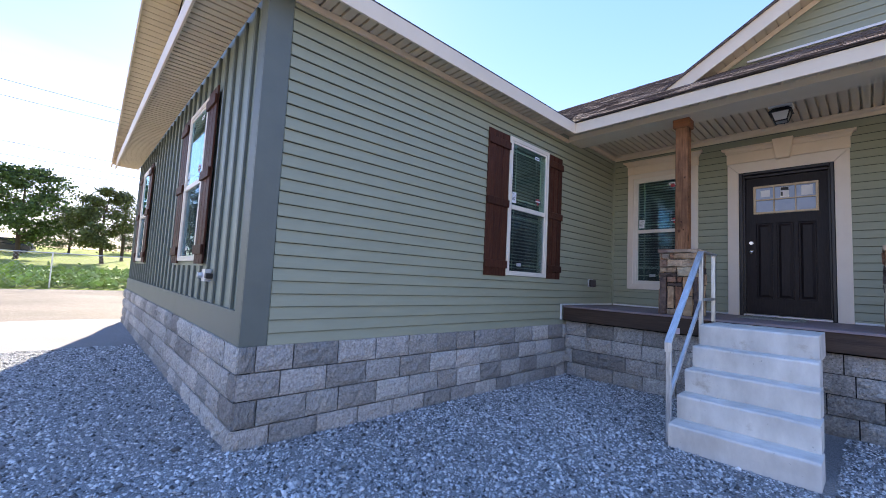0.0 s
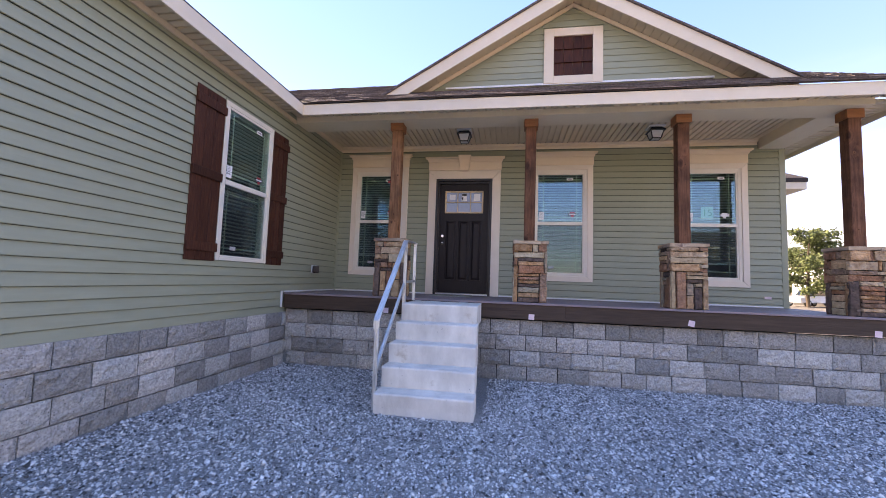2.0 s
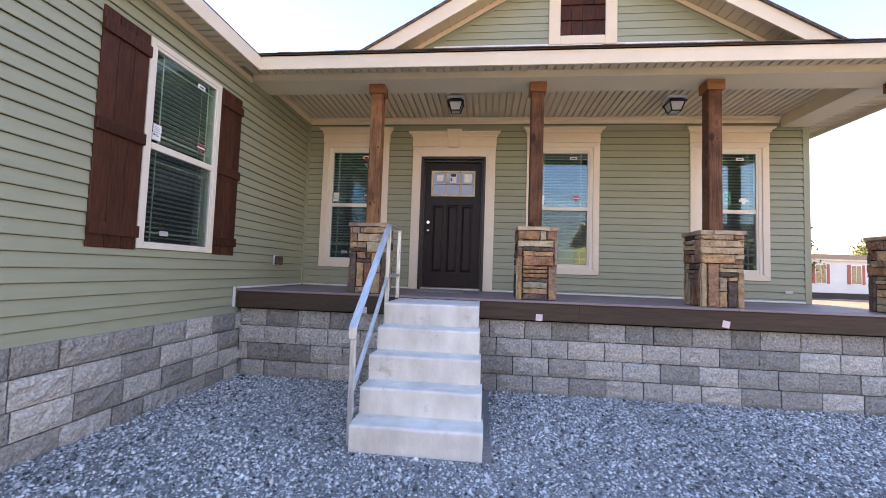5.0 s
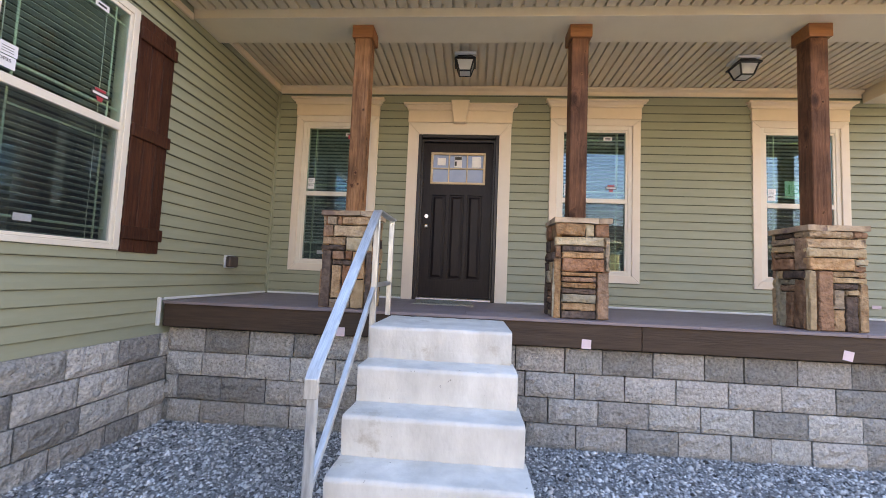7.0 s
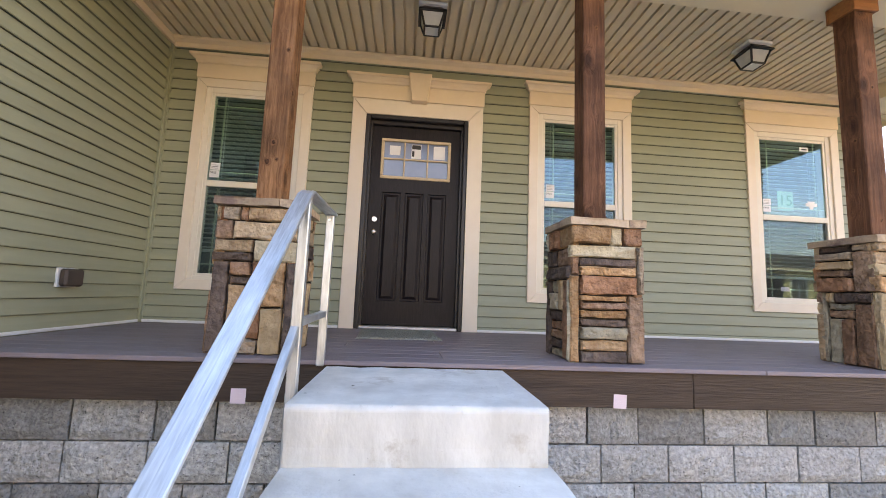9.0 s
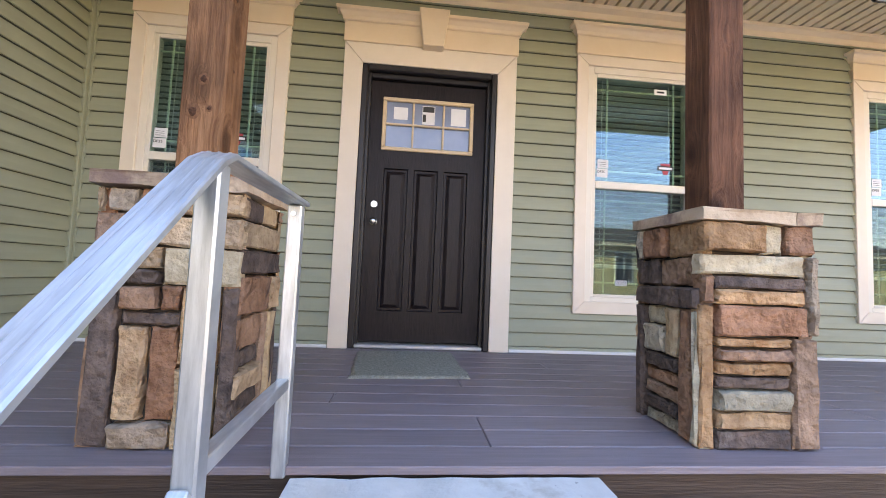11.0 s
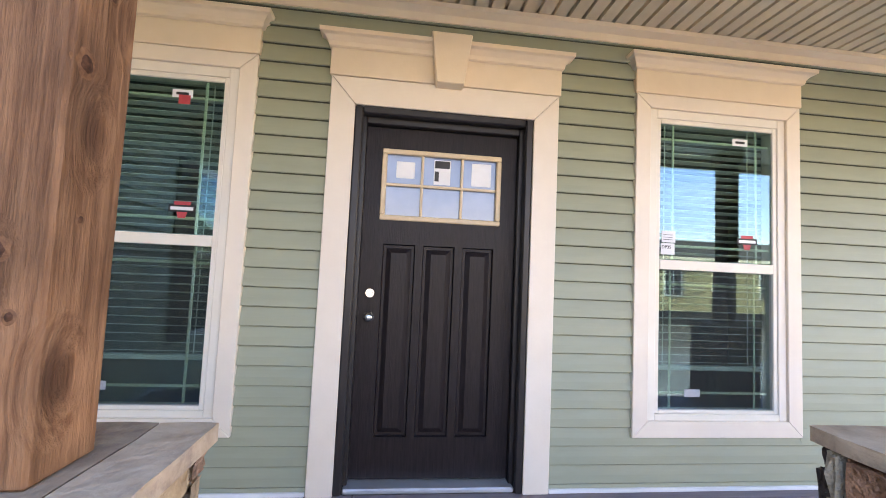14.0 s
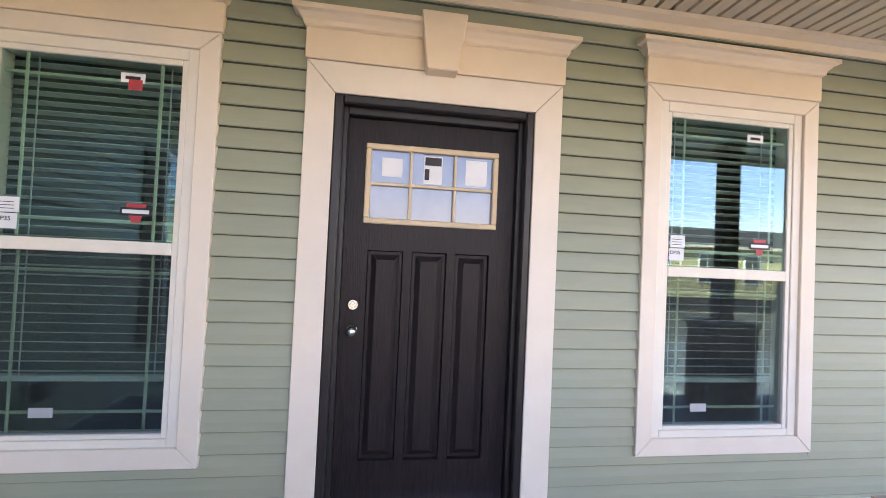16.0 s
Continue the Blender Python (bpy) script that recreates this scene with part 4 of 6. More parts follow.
for i, x in enumerate((-2.955, 0.391, 2.837)):
    window(f"window_{i + 1}", ("tall double-hung window in almond casing beside the door", "tall double-hung window in almond casing with cream crown", "tall double-hung window with a mint card in it")[i], (x, BY, 1.455), 0, 0.925, 1.89, True)
window("window_4", "white double-hung window between dark shutters", (WX, 5.165, 1.455), 90, 0.955, 1.88, False)
for i, h in enumerate(FRONT_HOLES):
    window(f"window_{5 + i}", "white double-hung window on the board-and-batten front", (h[0], FRONT_Y, h[2]), 0, 0.95, 1.86, False)


def blind(at, turn, w, h, drop):
    b = thing("window_blind", "pale grey slatted blind behind the glass", "blind", "window blinds")
    bx("head_rail", M_BLIND, 0.02, w - 0.02, 0.0, 0.05, h - 0.05, h, b)
    z = h - 0.09
    while z > drop:
        bm = bmesh.new()
        prism(bm, [(0, 0.0, z + 0.003), (0, 0.001, z + 0.006), (0, 0.047, z - 0.003), (0, 0.046, z - 0.006)], (0.02, 0, 0), (w - 0.02, 0, 0))
        part("slat", bm, M_BLIND, b)
        z -= 0.046
    bx("bottom_rail", M_BLIND, 0.02, w - 0.02, 0.01, 0.045, drop - 0.03, drop, b)
    for x in (0.17, w - 0.17):
        bx("cord", M_BLIND, x - 0.003, x + 0.003, -0.004, -0.002, drop, h - 0.05, b, bevel=0)
    b.matrix_world = Matrix.Translation(at) @ Matrix.Rotation(radians(turn), 4, "Z")


for x in (-2.955, 0.391, 2.837):
    blind((x, BY + 0.085, 1.455), 0, 0.925, 1.88, 0.30)
blind((WX - 0.085, 5.165, 1.455), 90, 0.955, 1.86, 0.02)
for h in FRONT_HOLES:
    blind((h[0], FRONT_Y + 0.11, h[2]), 0, 0.95, 1.86, 0.02)


def shutter(at, turn, w, h):
    s = thing("shutter", "dark red-brown stained board-and-batten wooden shutter", "shutter", "window shutters")
    n = 3
    for i in range(n):
        bx("board", M_STAIN, i * w / n + 0.002, (i + 1) * w / n - 0.002, -0.032, -0.012, 0.0, h, s)
    for z in (0.10, h * 0.5 - 0.04, h - 0.20):
        bx("cleat", M_STAIN, -0.005, w + 0.005, -0.055, -0.0325, z, z + 0.10, s, "thicker cross batten")
    s.matrix_world = Matrix.Translation(at) @ Matrix.Rotation(radians(turn), 4, "Z")


shutter((WX, 4.725, 1.44), 90, 0.43, 1.885)
shutter((WX, 6.13, 1.445), 90, 0.365, 1.88)
for h in FRONT_HOLES:
    shutter((h[0] - 0.39, FRONT_Y, h[2] - 0.03), 0, 0.37, 1.9)
    shutter((h[1] + 0.02, FRONT_Y, h[2] - 0.03), 0, 0.37, 1.9)


# ---- front door ----
def front_door():
    d = structure(thing("door_1", "closed dark brown craftsman front door with six small lights", "door"), "closed dark brown craftsman front door with six small lights", "door")
    L, R, T = -1.395, -0.35, 3.20
    sy = 8.452
    for x0, x1, z0, z1 in ((L, L + 0.045, DZ, T), (R - 0.045, R, DZ, T), (L + 0.045, R - 0.045, T - 0.045, T)):
        bx("brick_mould", M_DOORFRAME, x0, x1, BY - 0.028, BY + 0.03, z0, z1, d, "near-black moulding", 0.008)
    for x0, x1, z0, z1 in ((L + 0.03, L + 0.067, DZ, T - 0.03), (R - 0.067, R - 0.03, DZ, T - 0.03), (L + 0.067, R - 0.067, T - 0.08, T - 0.03)):
        bx("jamb", M_DOORFRAME, x0, x1, BY + 0.031, 8.56, z0, z1, d, "near-black jamb")
    bx("threshold", M_ALU, L + 0.046, R - 0.046, 8.36, 8.52, DZ + 0.001, DZ + 0.03, d, "aluminium threshold", 0.008)
    # leaf: boards round the light and the three panels
    x0, x1, z0, z1 = L + 0.068, R - 0.068, DZ + 0.04, T - 0.082
    cx = (x0 + x1) / 2
    pan = [(cx + k * 0.235 - 0.095, cx + k * 0.235 + 0.095, 1.32, 2.425) for k in (-1, 0, 1)]
    lite = (cx - 0.34, cx + 0.34, 2.58, 2.97)
    leaf = bmesh.new()
    for a, b, c, e in rects(x0, x1, z0, z1, [*pan, lite]):
        box(leaf, a, b, sy, sy + 0.04, c, e)
    leaf = part("door_leaf", leaf, M_DOOR, d, "dark brown wood-grained leaf")
    for a, b, c, e in pan:
        bm = bmesh.new()
        rings = []
        for ins, dep in ((0, 0.0), (0.006, 0.02), (0.022, 0.02), (0.05, 0.003)):
            rings.append([bm.verts.new(q) for q in ((a + ins, sy + dep, c + ins), (b - ins, sy + dep, c + ins), (b - ins, sy + dep, e - ins), (a + ins, sy + dep, e - ins))])
        for p, q in zip(rings, rings[1:]):
            for i in range(4):
                bm.faces.new((p[i], p[(i + 1) % 4], q[(i + 1) % 4], q[i]))
        bm.faces.new(rings[-1])
        part("panel", bm, M_DOOR, leaf, "raised vertical panel")
    # light with tan frame and muntins
    a, b, c, e = cx - 0.36, cx + 0.36, 2.565, 2.99
    lt = part("door_light", (lambda m: (box(m, a + 0.02, b - 0.02, sy + 0.012, sy + 0.016, c + 0.02, e - 0.02), m)[1])(bmesh.new()), M_SKYTINTPANE, d, "six-pane glass, the sky's reflection put into its blue-grey colour")
    for r in ((a, b, c, c + 0.03), (a, b, e - 0.03, e), (a, a + 0.03, c + 0.03, e - 0.03), (b - 0.03, b, c + 0.03, e - 0.03)):
        bx("light_frame", M_LITE, r[0], r[1], sy - 0.014, sy + 0.01, r[2], r[3], lt, "tan wooden frame", 0.005)
    for k in (1, 2):
        x = a + (b - a) * k / 3
        bx("muntin", M_LITE, x - 0.008, x + 0.008, sy - 0.008, sy + 0.01, c + 0.03, e - 0.03, lt, "", 0.003)
    zm = (c + e) / 2
    bx("muntin", M_LITE, a + 0.03, b - 0.03, sy - 0.009, sy + 0.009, zm - 0.008, zm + 0.008, lt, "", 0.003)
    # papers stuck behind the upper panes
    w3 = (b - a) / 3
    for k, (dx, dz, pw, ph) in enumerate(((0.085, 0.045, 0.11, 0.10), (0.07, 0.02, 0.10, 0.15), (0.06, 0.025, 0.12, 0.14))):
        p = bx("paper", M_PAPER, a + k * w3 + dx, a + k * w3 + dx + pw, sy + 0.010, sy + 0.0115, zm + dz, zm + dz + ph, lt, "white paper notice", 0)
    bx("paper_print", M_INK, a + w3 + 0.075, a + w3 + 0.165, sy + 0.009, sy + 0.0098, zm + 0.12, zm + 0.165, lt, "", 0)
    bx("paper_print", M_INK, a + w3 + 0.075, a + w3 + 0.10, sy + 0.009, sy + 0.0098, zm + 0.04, zm + 0.10, lt, "", 0)
    # casing and header with keystone
    mitred(d, (-1.535, -0.20, DZ, T + 0.155), (L, R, DZ, T), BY - 0.034, BY, False)

    def add(nm, mat, p0, p1, q0, q1, r0, r1, lab=""):
        return bx(nm, mat, p0, p1, BY + q0, BY + q1, r0, r1, d, lab, 0.003)
    hold = thing("crown_holder", "x", "x")
    header(add, hold, -1.545, -0.19, T + 0.158, 0.155)
    crown = hold.children[0]
    crown.parent = d
    crown.matrix_parent_inverse = Matrix.Identity(4)
    crown.location = (0, BY, 0)
    bpy.data.objects.remove(hold)
    bm = bmesh.new()
    kx = -0.868
    prism(bm, [(kx - 0.078, 0, T + 0.135), (kx + 0.078, 0, T + 0.135), (kx + 0.118, 0, T + 0.43), (kx - 0.118, 0, T + 0.43)], (0, BY - 0.112, 0), (0, BY - 0.002, 0))
    part("keystone", bm, M_TRIM, d, "tapered cream keystone", 0.005)
    # lock and knob
    for z, r in ((2.135, 0.028), (2.0, 0.032)):
        bm = bmesh.new()
        rod(bm, (-1.262, sy, z), (-1.262, sy - 0.012, z), r, r * 0.9, 20)
        ro = part("rosette", bm, M_CHROME, d, "chrome rosette", smooth=False)
        bm = bmesh.new()
        if z < 2.1:
            bmesh.ops.create_uvsphere(bm, u_segments=18, v_segments=12, radius=0.028)
            for v in bm.verts:
                v.co = Vector((-1.262 + v.co.x, sy - 0.045 + v.co.y * 0.75, z + v.co.z))
            rod(bm, (-1.262, sy - 0.01, z), (-1.262, sy - 0.03, z), 0.012, 0.012, 12)
            part("door_knob", bm, M_CHROME, d, "round chrome door knob", smooth=True)
        else:
            rod(bm, (-1.262, sy - 0.012, z), (-1.262, sy - 0.02, z), 0.018, 0.016, 16)
            part("deadbolt", bm, M_CHROME, d, "chrome deadbolt")
    bm = bmesh.new()
    box(bm, L, R, 8.56, 8.60, DZ, T)
    part("backing", bm, M_DOORFRAME, d)


front_door()


# ---- concrete steps ----
def steps():
    s = thing("concrete_steps", "precast white-painted concrete steps with worn grey treads", "steps", at=(-0.79, 5.7, 0))
    tops = (0.205, 0.41, 0.615, 0.815, 1.02)
    fronts = (4.94, 5.17, 5.40, 5.64, 5.88)
    x0 = -1.29
    for i, (z, y) in enumerate(zip(tops, fronts)):
        x1 = -0.375 + 0.015 * (4 - i)
        zb, yb = (0.0 if i == 0 else tops[i - 1] - 0.03), (6.574 if i == 4 else fronts[i + 1] + 0.06)
        r = 0.022
        prof = [(y + 0.004, zb), (y + 0.002, zb + 0.4 * (z - zb)), (y - 0.004, z - 0.06)]
        prof += [(y - 0.006 + r - r * math.cos(k * math.pi / 10), z - r + r * math.sin(k * math.pi / 10)) for k in range(6)]
        prof += [(y + 0.10, z), (y + 0.18, z), (yb, z), (yb, zb)]
        bm = bmesh.new()
        n = 16
        rings = [[bm.verts.new(Vector((x0 + (x1 - x0) * k / n, q, w)) + 0.004 * noise.noise_vector((k * 0.55, q * 6, w * 6 + i * 3))) for q, w in prof] for k in range(n + 1)]
        for u, v in zip(rings, rings[1:]):
            for k in range(len(prof)):
                bm.faces.new((u[k], u[(k + 1) % len(prof)], v[(k + 1) % len(prof)], v[k]))
        bm.faces.new(rings[0])
        bm.faces.new(list(reversed(rings[-1])))
        part("step", bm, M_CONCRETE, s, "stained off-white cast concrete step")


steps()


# ---- handrail ----
def flat_bar(bm, pts, w, t):
    """A flat bar of width w (along x) and thickness t through points in a plane of constant x."""
    sect = []
    for i, p in enumerate(pts):
        p = Vector(p)
        d = (Vector(pts[min(i + 1, len(pts) - 1)]) - Vector(pts[max(i - 1, 0)])).normalized()
        up = Vector((0, -d.z, d.y))
        sect.append([bm.verts.new(p + Vector((sx * w / 2, 0, 0)) + up * su * t / 2) for sx, su in ((-1, -1), (1, -1), (1, 1), (-1, 1))])
    for a, b in zip(sect, sect[1:]):
        for i in range(4):
            bm.faces.new((a[i], a[(i + 1) % 4], b[(i + 1) % 4], b[i]))
    bm.faces.new(sect[0])
    bm.faces.new(list(reversed(sect[-1])))


def handrail():
    h = thing("handrail", "galvanised flat-bar metal handrail beside the concrete steps", "handrail", at=(-1.325, 5.1, 0))
    X = -1.325
    bm = bmesh.new()
    flat_bar(bm, [(X, 5.035, 0.80), (X, 5.037, 0.885), (X, 5.065, 0.92), (X, 6.05, 1.785), (X, 6.09, 1.806), (X, 6.615, 1.812)], 0.062, 0.014)
    rail = part("top_rail", bm, M_GALV, h, "wide galvanised top rail", 0.003)
    for dx in (-0.018, 0.0, 0.018):
        bm = bmesh.new()
        flat_bar(bm, [(X + dx, 5.066, 0.9207), (X + dx, 6.05, 1.7858), (X + dx, 6.09, 1.8068), (X + dx, 6.612, 1.8128)], 0.004, 0.0146)
        part("ridge", bm, M_GALV, rail)
    for y, z0, z1, nm in ((5.06, 0.0, 0.90, "post"), (6.075, 0.30, 1.79, "post"), (6.585, 1.021, 1.803, "post")):
        bm = bmesh.new()
        box(bm, X - 0.02, X + 0.02, y - 0.02, y + 0.02, z0, z1)
        part(nm, bm, M_GALV, h, "square galvanised post", 0.004)
    bm = bmesh.new()
    flat_bar(bm, [(X, 5.085, 0.41), (X, 6.055, 1.255)], 0.032, 0.032)
    part("lower_rail", bm, M_GALV, h, "", 0.003)
    bm = bmesh.new()
    flat_bar(bm, [(X, 6.095, 1.275), (X, 6.565, 1.285)], 0.034, 0.03)
    part("link_bar", bm, M_GALV, h, "", 0.003)
    for y, z in ((6.564, 1.775), (6.564, 1.285)):
        bm = bmesh.new()
        rod(bm, (X, y + 0.003, z), (X, y - 0.008, z), 0.008, 0.007, 10)
        part("bolt", bm, M_CHROME, h)
    for y, z in ((6.075, 0.40), (6.075, 0.85)):
        bm = bmesh.new()
        box(bm, X + 0.02, X + 0.032, y - 0.03, y + 0.03, z - 0.03, z + 0.03)
        part("bracket", bm, M_GALV, h)


handrail()


# ---- stone pillars and posts ----
def face_layout(rng, W, H, stacked=None, left=None):
    """Cells of a ledgestone face: courses above, uprights and stacks below. (u0, u1, v0, v1, tone)"""
    out = []
    split = H * rng.uniform(0.46, 0.56)
    v = split
    while v < H - 0.02:
        h = min(rng.choice((0.055, 0.075, 0.10, 0.115)), H - v)
        if H - v - h < 0.035:
            h = H - v
        cuts = [0.0, *sorted(rng.uniform(0.22, 0.78) * W for _ in range(rng.choice((0, 1, 1, 2)))), W]
        for a, b in zip(cuts, cuts[1:]):
            if b - a > 0.03:
                out.append((a, b, v, v + h, rng.choice((0, 0, 0, 1, 1, 1, 2, 3))))
        v += h
    a, b = W * rng.uniform(0.19, 0.28), W * rng.uniform(0.72, 0.82)
    out.append((0.0, a, 0.0, split, rng.choice((0, 1, 3, 3)) if left is None else left))
    out.append((b, W, 0.0, split * rng.uniform(0.8, 1.0), rng.choice((0, 1, 3))))
    last = out[-1]
    if split - last[3] > 0.02:
        out.append((b, W, last[3], split, 2))
    if (rng.random() < 0.6) if stacked is None else stacked:
        v = 0.0
        while v < split - 0.01:
            h = min(rng.choice((0.045, 0.055, 0.06, 0.085)), split - v)
            if split - v - h < 0.03:
                h = split - v
            out.append((a, b, v, v + h, rng.choice((0, 0, 1, 1, 2, 3))))
            v += h
    else:
        m = (a + b) / 2 + rng.uniform(-0.03, 0.03)
        lo = rng.uniform(0.0, 0.08)
        if lo > 0.03:
            out.append((a, b, 0.0, lo, 2))
        else:
            lo = 0.0
        out.append((a, m, lo, split, rng.choice((0, 1))))
        k = split * rng.uniform(0.5, 0.7)
        out.append((m, b, lo, k, rng.choice((2, 4, 4))))
        out.append((m, b, k, split, rng.choice((0, 1))))
    return out


def stone(rng, W, H, depth):
    """A rough stone with a flat, uneven face and rounded edges; local x, z across the face, -y outwards."""
    def lines(L, n):
        e = min(0.006, L * 0.12)
        return [0.0, e, *[e + (L - 2 * e) * k / n for k in range(1, n)], L - e, L]
    xs, zs = lines(W, 4 if W > 0.12 else 2), lines(H, 4 if H > 0.12 else 2)
    nx, nz = len(xs) - 1, len(zs) - 1
    tip, lean = rng.uniform(-0.12, 0.12), rng.uniform(-0.12, 0.12)
    bm = bmesh.new()
    g = []
    for b, z in enumerate(zs):
        row = []
        for a, x in enumerate(xs):
            edge = a in (0, nx) or b in (0, nz)
            jx, jz = (rng.uniform(-0.005, 0.004), rng.uniform(-0.005, 0.004)) if edge else (rng.uniform(-0.004, 0.004), rng.uniform(-0.003, 0.003))
            d = depth * (rng.uniform(0.66, 0.86) if edge else rng.uniform(0.88, 1.10) + tip * (x / W - 0.5) + lean * (z / H - 0.5))
            row.append(bm.verts.new((x + jx, -d, z + jz)))
        g.append(row)
    for b in range(nz):
        for a in range(nx):
            bm.faces.new((g[b][a], g[b][a + 1], g[b + 1][a + 1], g[b + 1][a]))
    rim = [g[0][a] for a in range(nx + 1)] + [g[b][nx] for b in range(1, nz + 1)] + [g[nz][a] for a in range(nx - 1, -1, -1)] + [g[b][0] for b in range(nz - 1, 0, -1)]
    back = [bm.verts.new((v.co.x, 0.012, v.co.z)) for v in rim]
    n = len(rim)
    for i in range(n):
        bm.faces.new((rim[i], back[i], back[(i + 1) % n], rim[(i + 1) % n]))
    return bm


# How the masons laid the faces that the steps pass: stones as shares in hundredths of the face (across from, to, up from, to) and a tone.
STEP_FRONT = [(0, 5, 90, 100, 0), (6, 27, 90, 100, 4), (28, 37, 90, 100, 1), (38, 100, 90, 100, 0), (0, 20, 77, 90, 1), (21, 100, 77, 90, 0),
              (0, 46, 68, 77, 0), (0, 46, 62, 68, 3), (47, 100, 62, 77, 2), (0, 20, 0, 62, 3), (21, 45, 52, 62, 1), (46, 61, 52, 62, 1), (21, 61, 46, 52, 3),
              (21, 40, 10, 46, 0), (41, 61, 10, 46, 1), (21, 61, 0, 10, 4), (62, 88, 31, 62, 0), (62, 88, 0, 31, 2), (89, 100, 0, 62, 3)]
STEP_SIDE = [(0, 48, 90, 100, 3), (49, 100, 90, 100, 2), (0, 100, 78, 90, 0), (0, 100, 67, 78, 3), (0, 72, 50, 67, 1), (73, 100, 50, 67, 0),
             (0, 60, 36, 50, 1), (0, 60, 28, 36, 3), (0, 60, 18, 28, 0), (0, 60, 10, 18, 3), (0, 60, 0, 10, 1), (61, 76, 0, 50, 1), (77, 100, 0, 50, 2)]
SECOND_FRONT = [(0, 55, 86, 100, 0), (56, 73, 86, 100, 2), (74, 100, 86, 100, 1), (0, 91, 76, 86, 2), (92, 100, 50, 86, 4), (0, 11, 63, 76, 1),
                (12, 91, 70, 76, 3), (12, 91, 63, 70, 0), (13, 91, 49, 63, 1), (0, 12, 0, 63, 0), (13, 77, 44, 49, 0), (13, 77, 38, 44, 1),
                (13, 77, 32, 38, 0), (13, 77, 26, 32, 3), (13, 77, 17, 26, 4), (13, 77, 9, 17, 0), (13, 77, 0, 9, 3), (78, 100, 0, 49, 1)]
SECOND_SIDE = [(0, 14, 84, 100, 4), (15, 52, 84, 100, 1), (53, 100, 84, 100, 0), (0, 38, 70, 84, 3), (39, 100, 70, 84, 1), (0, 100, 60, 70, 3),
               (0, 16, 0, 60, 3), (17, 48, 50, 60, 4), (17, 48, 36, 50, 4), (49, 68, 36, 60, 2), (17, 68, 28, 36, 3), (17, 68, 21, 28, 1),
               (17, 68, 14, 21, 1), (17, 68, 7, 14, 3), (17, 68, 0, 7, 4), (69, 87, 0, 60, 1), (88, 100, 0, 60, 4)]
THIRD_FRONT = [(0, 75, 93, 100, 0), (76, 100, 93, 100, 1), (0, 100, 83, 93, 0), (0, 100, 73, 83, 2), (0, 78, 60, 73, 0), (79, 100, 66, 73, 2),
               (79, 100, 60, 66, 1), (0, 13, 0, 60, 2), (14, 41, 0, 60, 1), (42, 100, 54, 60, 0), (42, 100, 48, 54, 2), (42, 85, 42, 48, 3),
               (42, 62, 22, 42, 4), (42, 62, 0, 22, 0), (63, 85, 36, 42, 2), (63, 85, 0, 36, 3), (86, 100, 0, 48, 0)]
THIRD_SIDE = [(0, 62, 94, 100, 3), (0, 62, 87, 94, 4), (0, 62, 79, 87, 2), (0, 62, 73, 79, 1), (0, 62, 60, 73, 1), (63, 100, 60, 94, 1), (63, 100, 94, 100, 4),
              (0, 18, 0, 60, 4), (19, 30, 51, 60, 2), (31, 92, 51, 60, 3), (19, 62, 45, 51, 4), (19, 62, 38, 45, 1), (63, 92, 0, 51, 1),
              (19, 40, 0, 38, 4), (41, 62, 0, 38, 1), (93, 100, 0, 60, 2)]
LAID = {(0, 0): STEP_FRONT, (0, 90): STEP_SIDE, (1, 0): SECOND_FRONT, (1, 270): SECOND_SIDE, (2, 0): THIRD_FRONT, (2, 270): THIRD_SIDE}


PILLARS = (-1.735, 0.27, 2.265, 4.265)
PW, PD, PY, PTOP = 0.44, 0.40, 6.885, 1.85


def pillar(index, cx, seed, style):
    rng = random.Random(seed)
    p = thing("stone_pillar", "stacked tan and brown ledgestone pillar on the porch deck", "pillar", "porch pillars", at=(cx, PY, DZ))
    core = 0.036
    bx("core", M_MORTAR, cx - PW / 2 + core, cx + PW / 2 - core, PY - PD / 2 + core, PY + PD / 2 - core, DZ + 0.001, PTOP, p, "dark mortar core", 0)
    H = PTOP - DZ
    for turn, W, D in ((0, PW, PD), (90, PD, PW), (180, PW, PD), (270, PD, PW)):
        m = Matrix.Translation((cx, PY, DZ)) @ Matrix.Rotation(radians(turn), 4, "Z") @ Matrix.Translation((-W / 2, -D / 2 + core + 0.002, 0))
        cells = [(a * W / 100, b * W / 100, c * H / 100, e * H / 100, tone) for a, b, c, e, tone in LAID[index, turn]] if (index, turn) in LAID else face_layout(rng, W, H, *(style if turn == 0 else ()))
        for a, b, c, e, tone in cells:
            lo, hi = a + (0.0045 if a > 0.001 else (0.0 if turn in (0, 180) else 0.02)), b - (0.0045 if b < W - 0.001 else (0.0 if turn in (0, 180) else 0.02))
            bm = stone(rng, hi - lo, e - c - 0.009, rng.uniform(0.026, 0.056))
            for v in bm.verts:
                v.co = m @ (v.co + Vector((lo, 0, c + 0.0045)))
            part("stone", bm, M_STONES[tone], p)
    # cap of flat slabs
    joint = cx + rng.choice((-0.09, 0.11, 0.13))
    for xs in ((cx - PW / 2 - 0.018, joint), (joint, cx + PW / 2 + 0.018)):
        bm = bmesh.new()
        box(bm, xs[0] + 0.002, xs[1] - 0.002, PY - PD / 2 - 0.018, PY + PD / 2 + 0.018, PTOP + 0.001, PTOP + 0.045)
        bmesh.ops.subdivide_edges(bm, edges=list(bm.edges), cuts=4, use_grid_fill=True)
        for v in bm.verts:
            v.co += 0.013 * noise.noise_vector(v.co * 9 + Vector((seed, 0, 0))) * (0.3 if v.co.z > PTOP + 0.04 else 1.0)
        part("cap_slab", bm, M_CAP, p, "flat tan capstone")


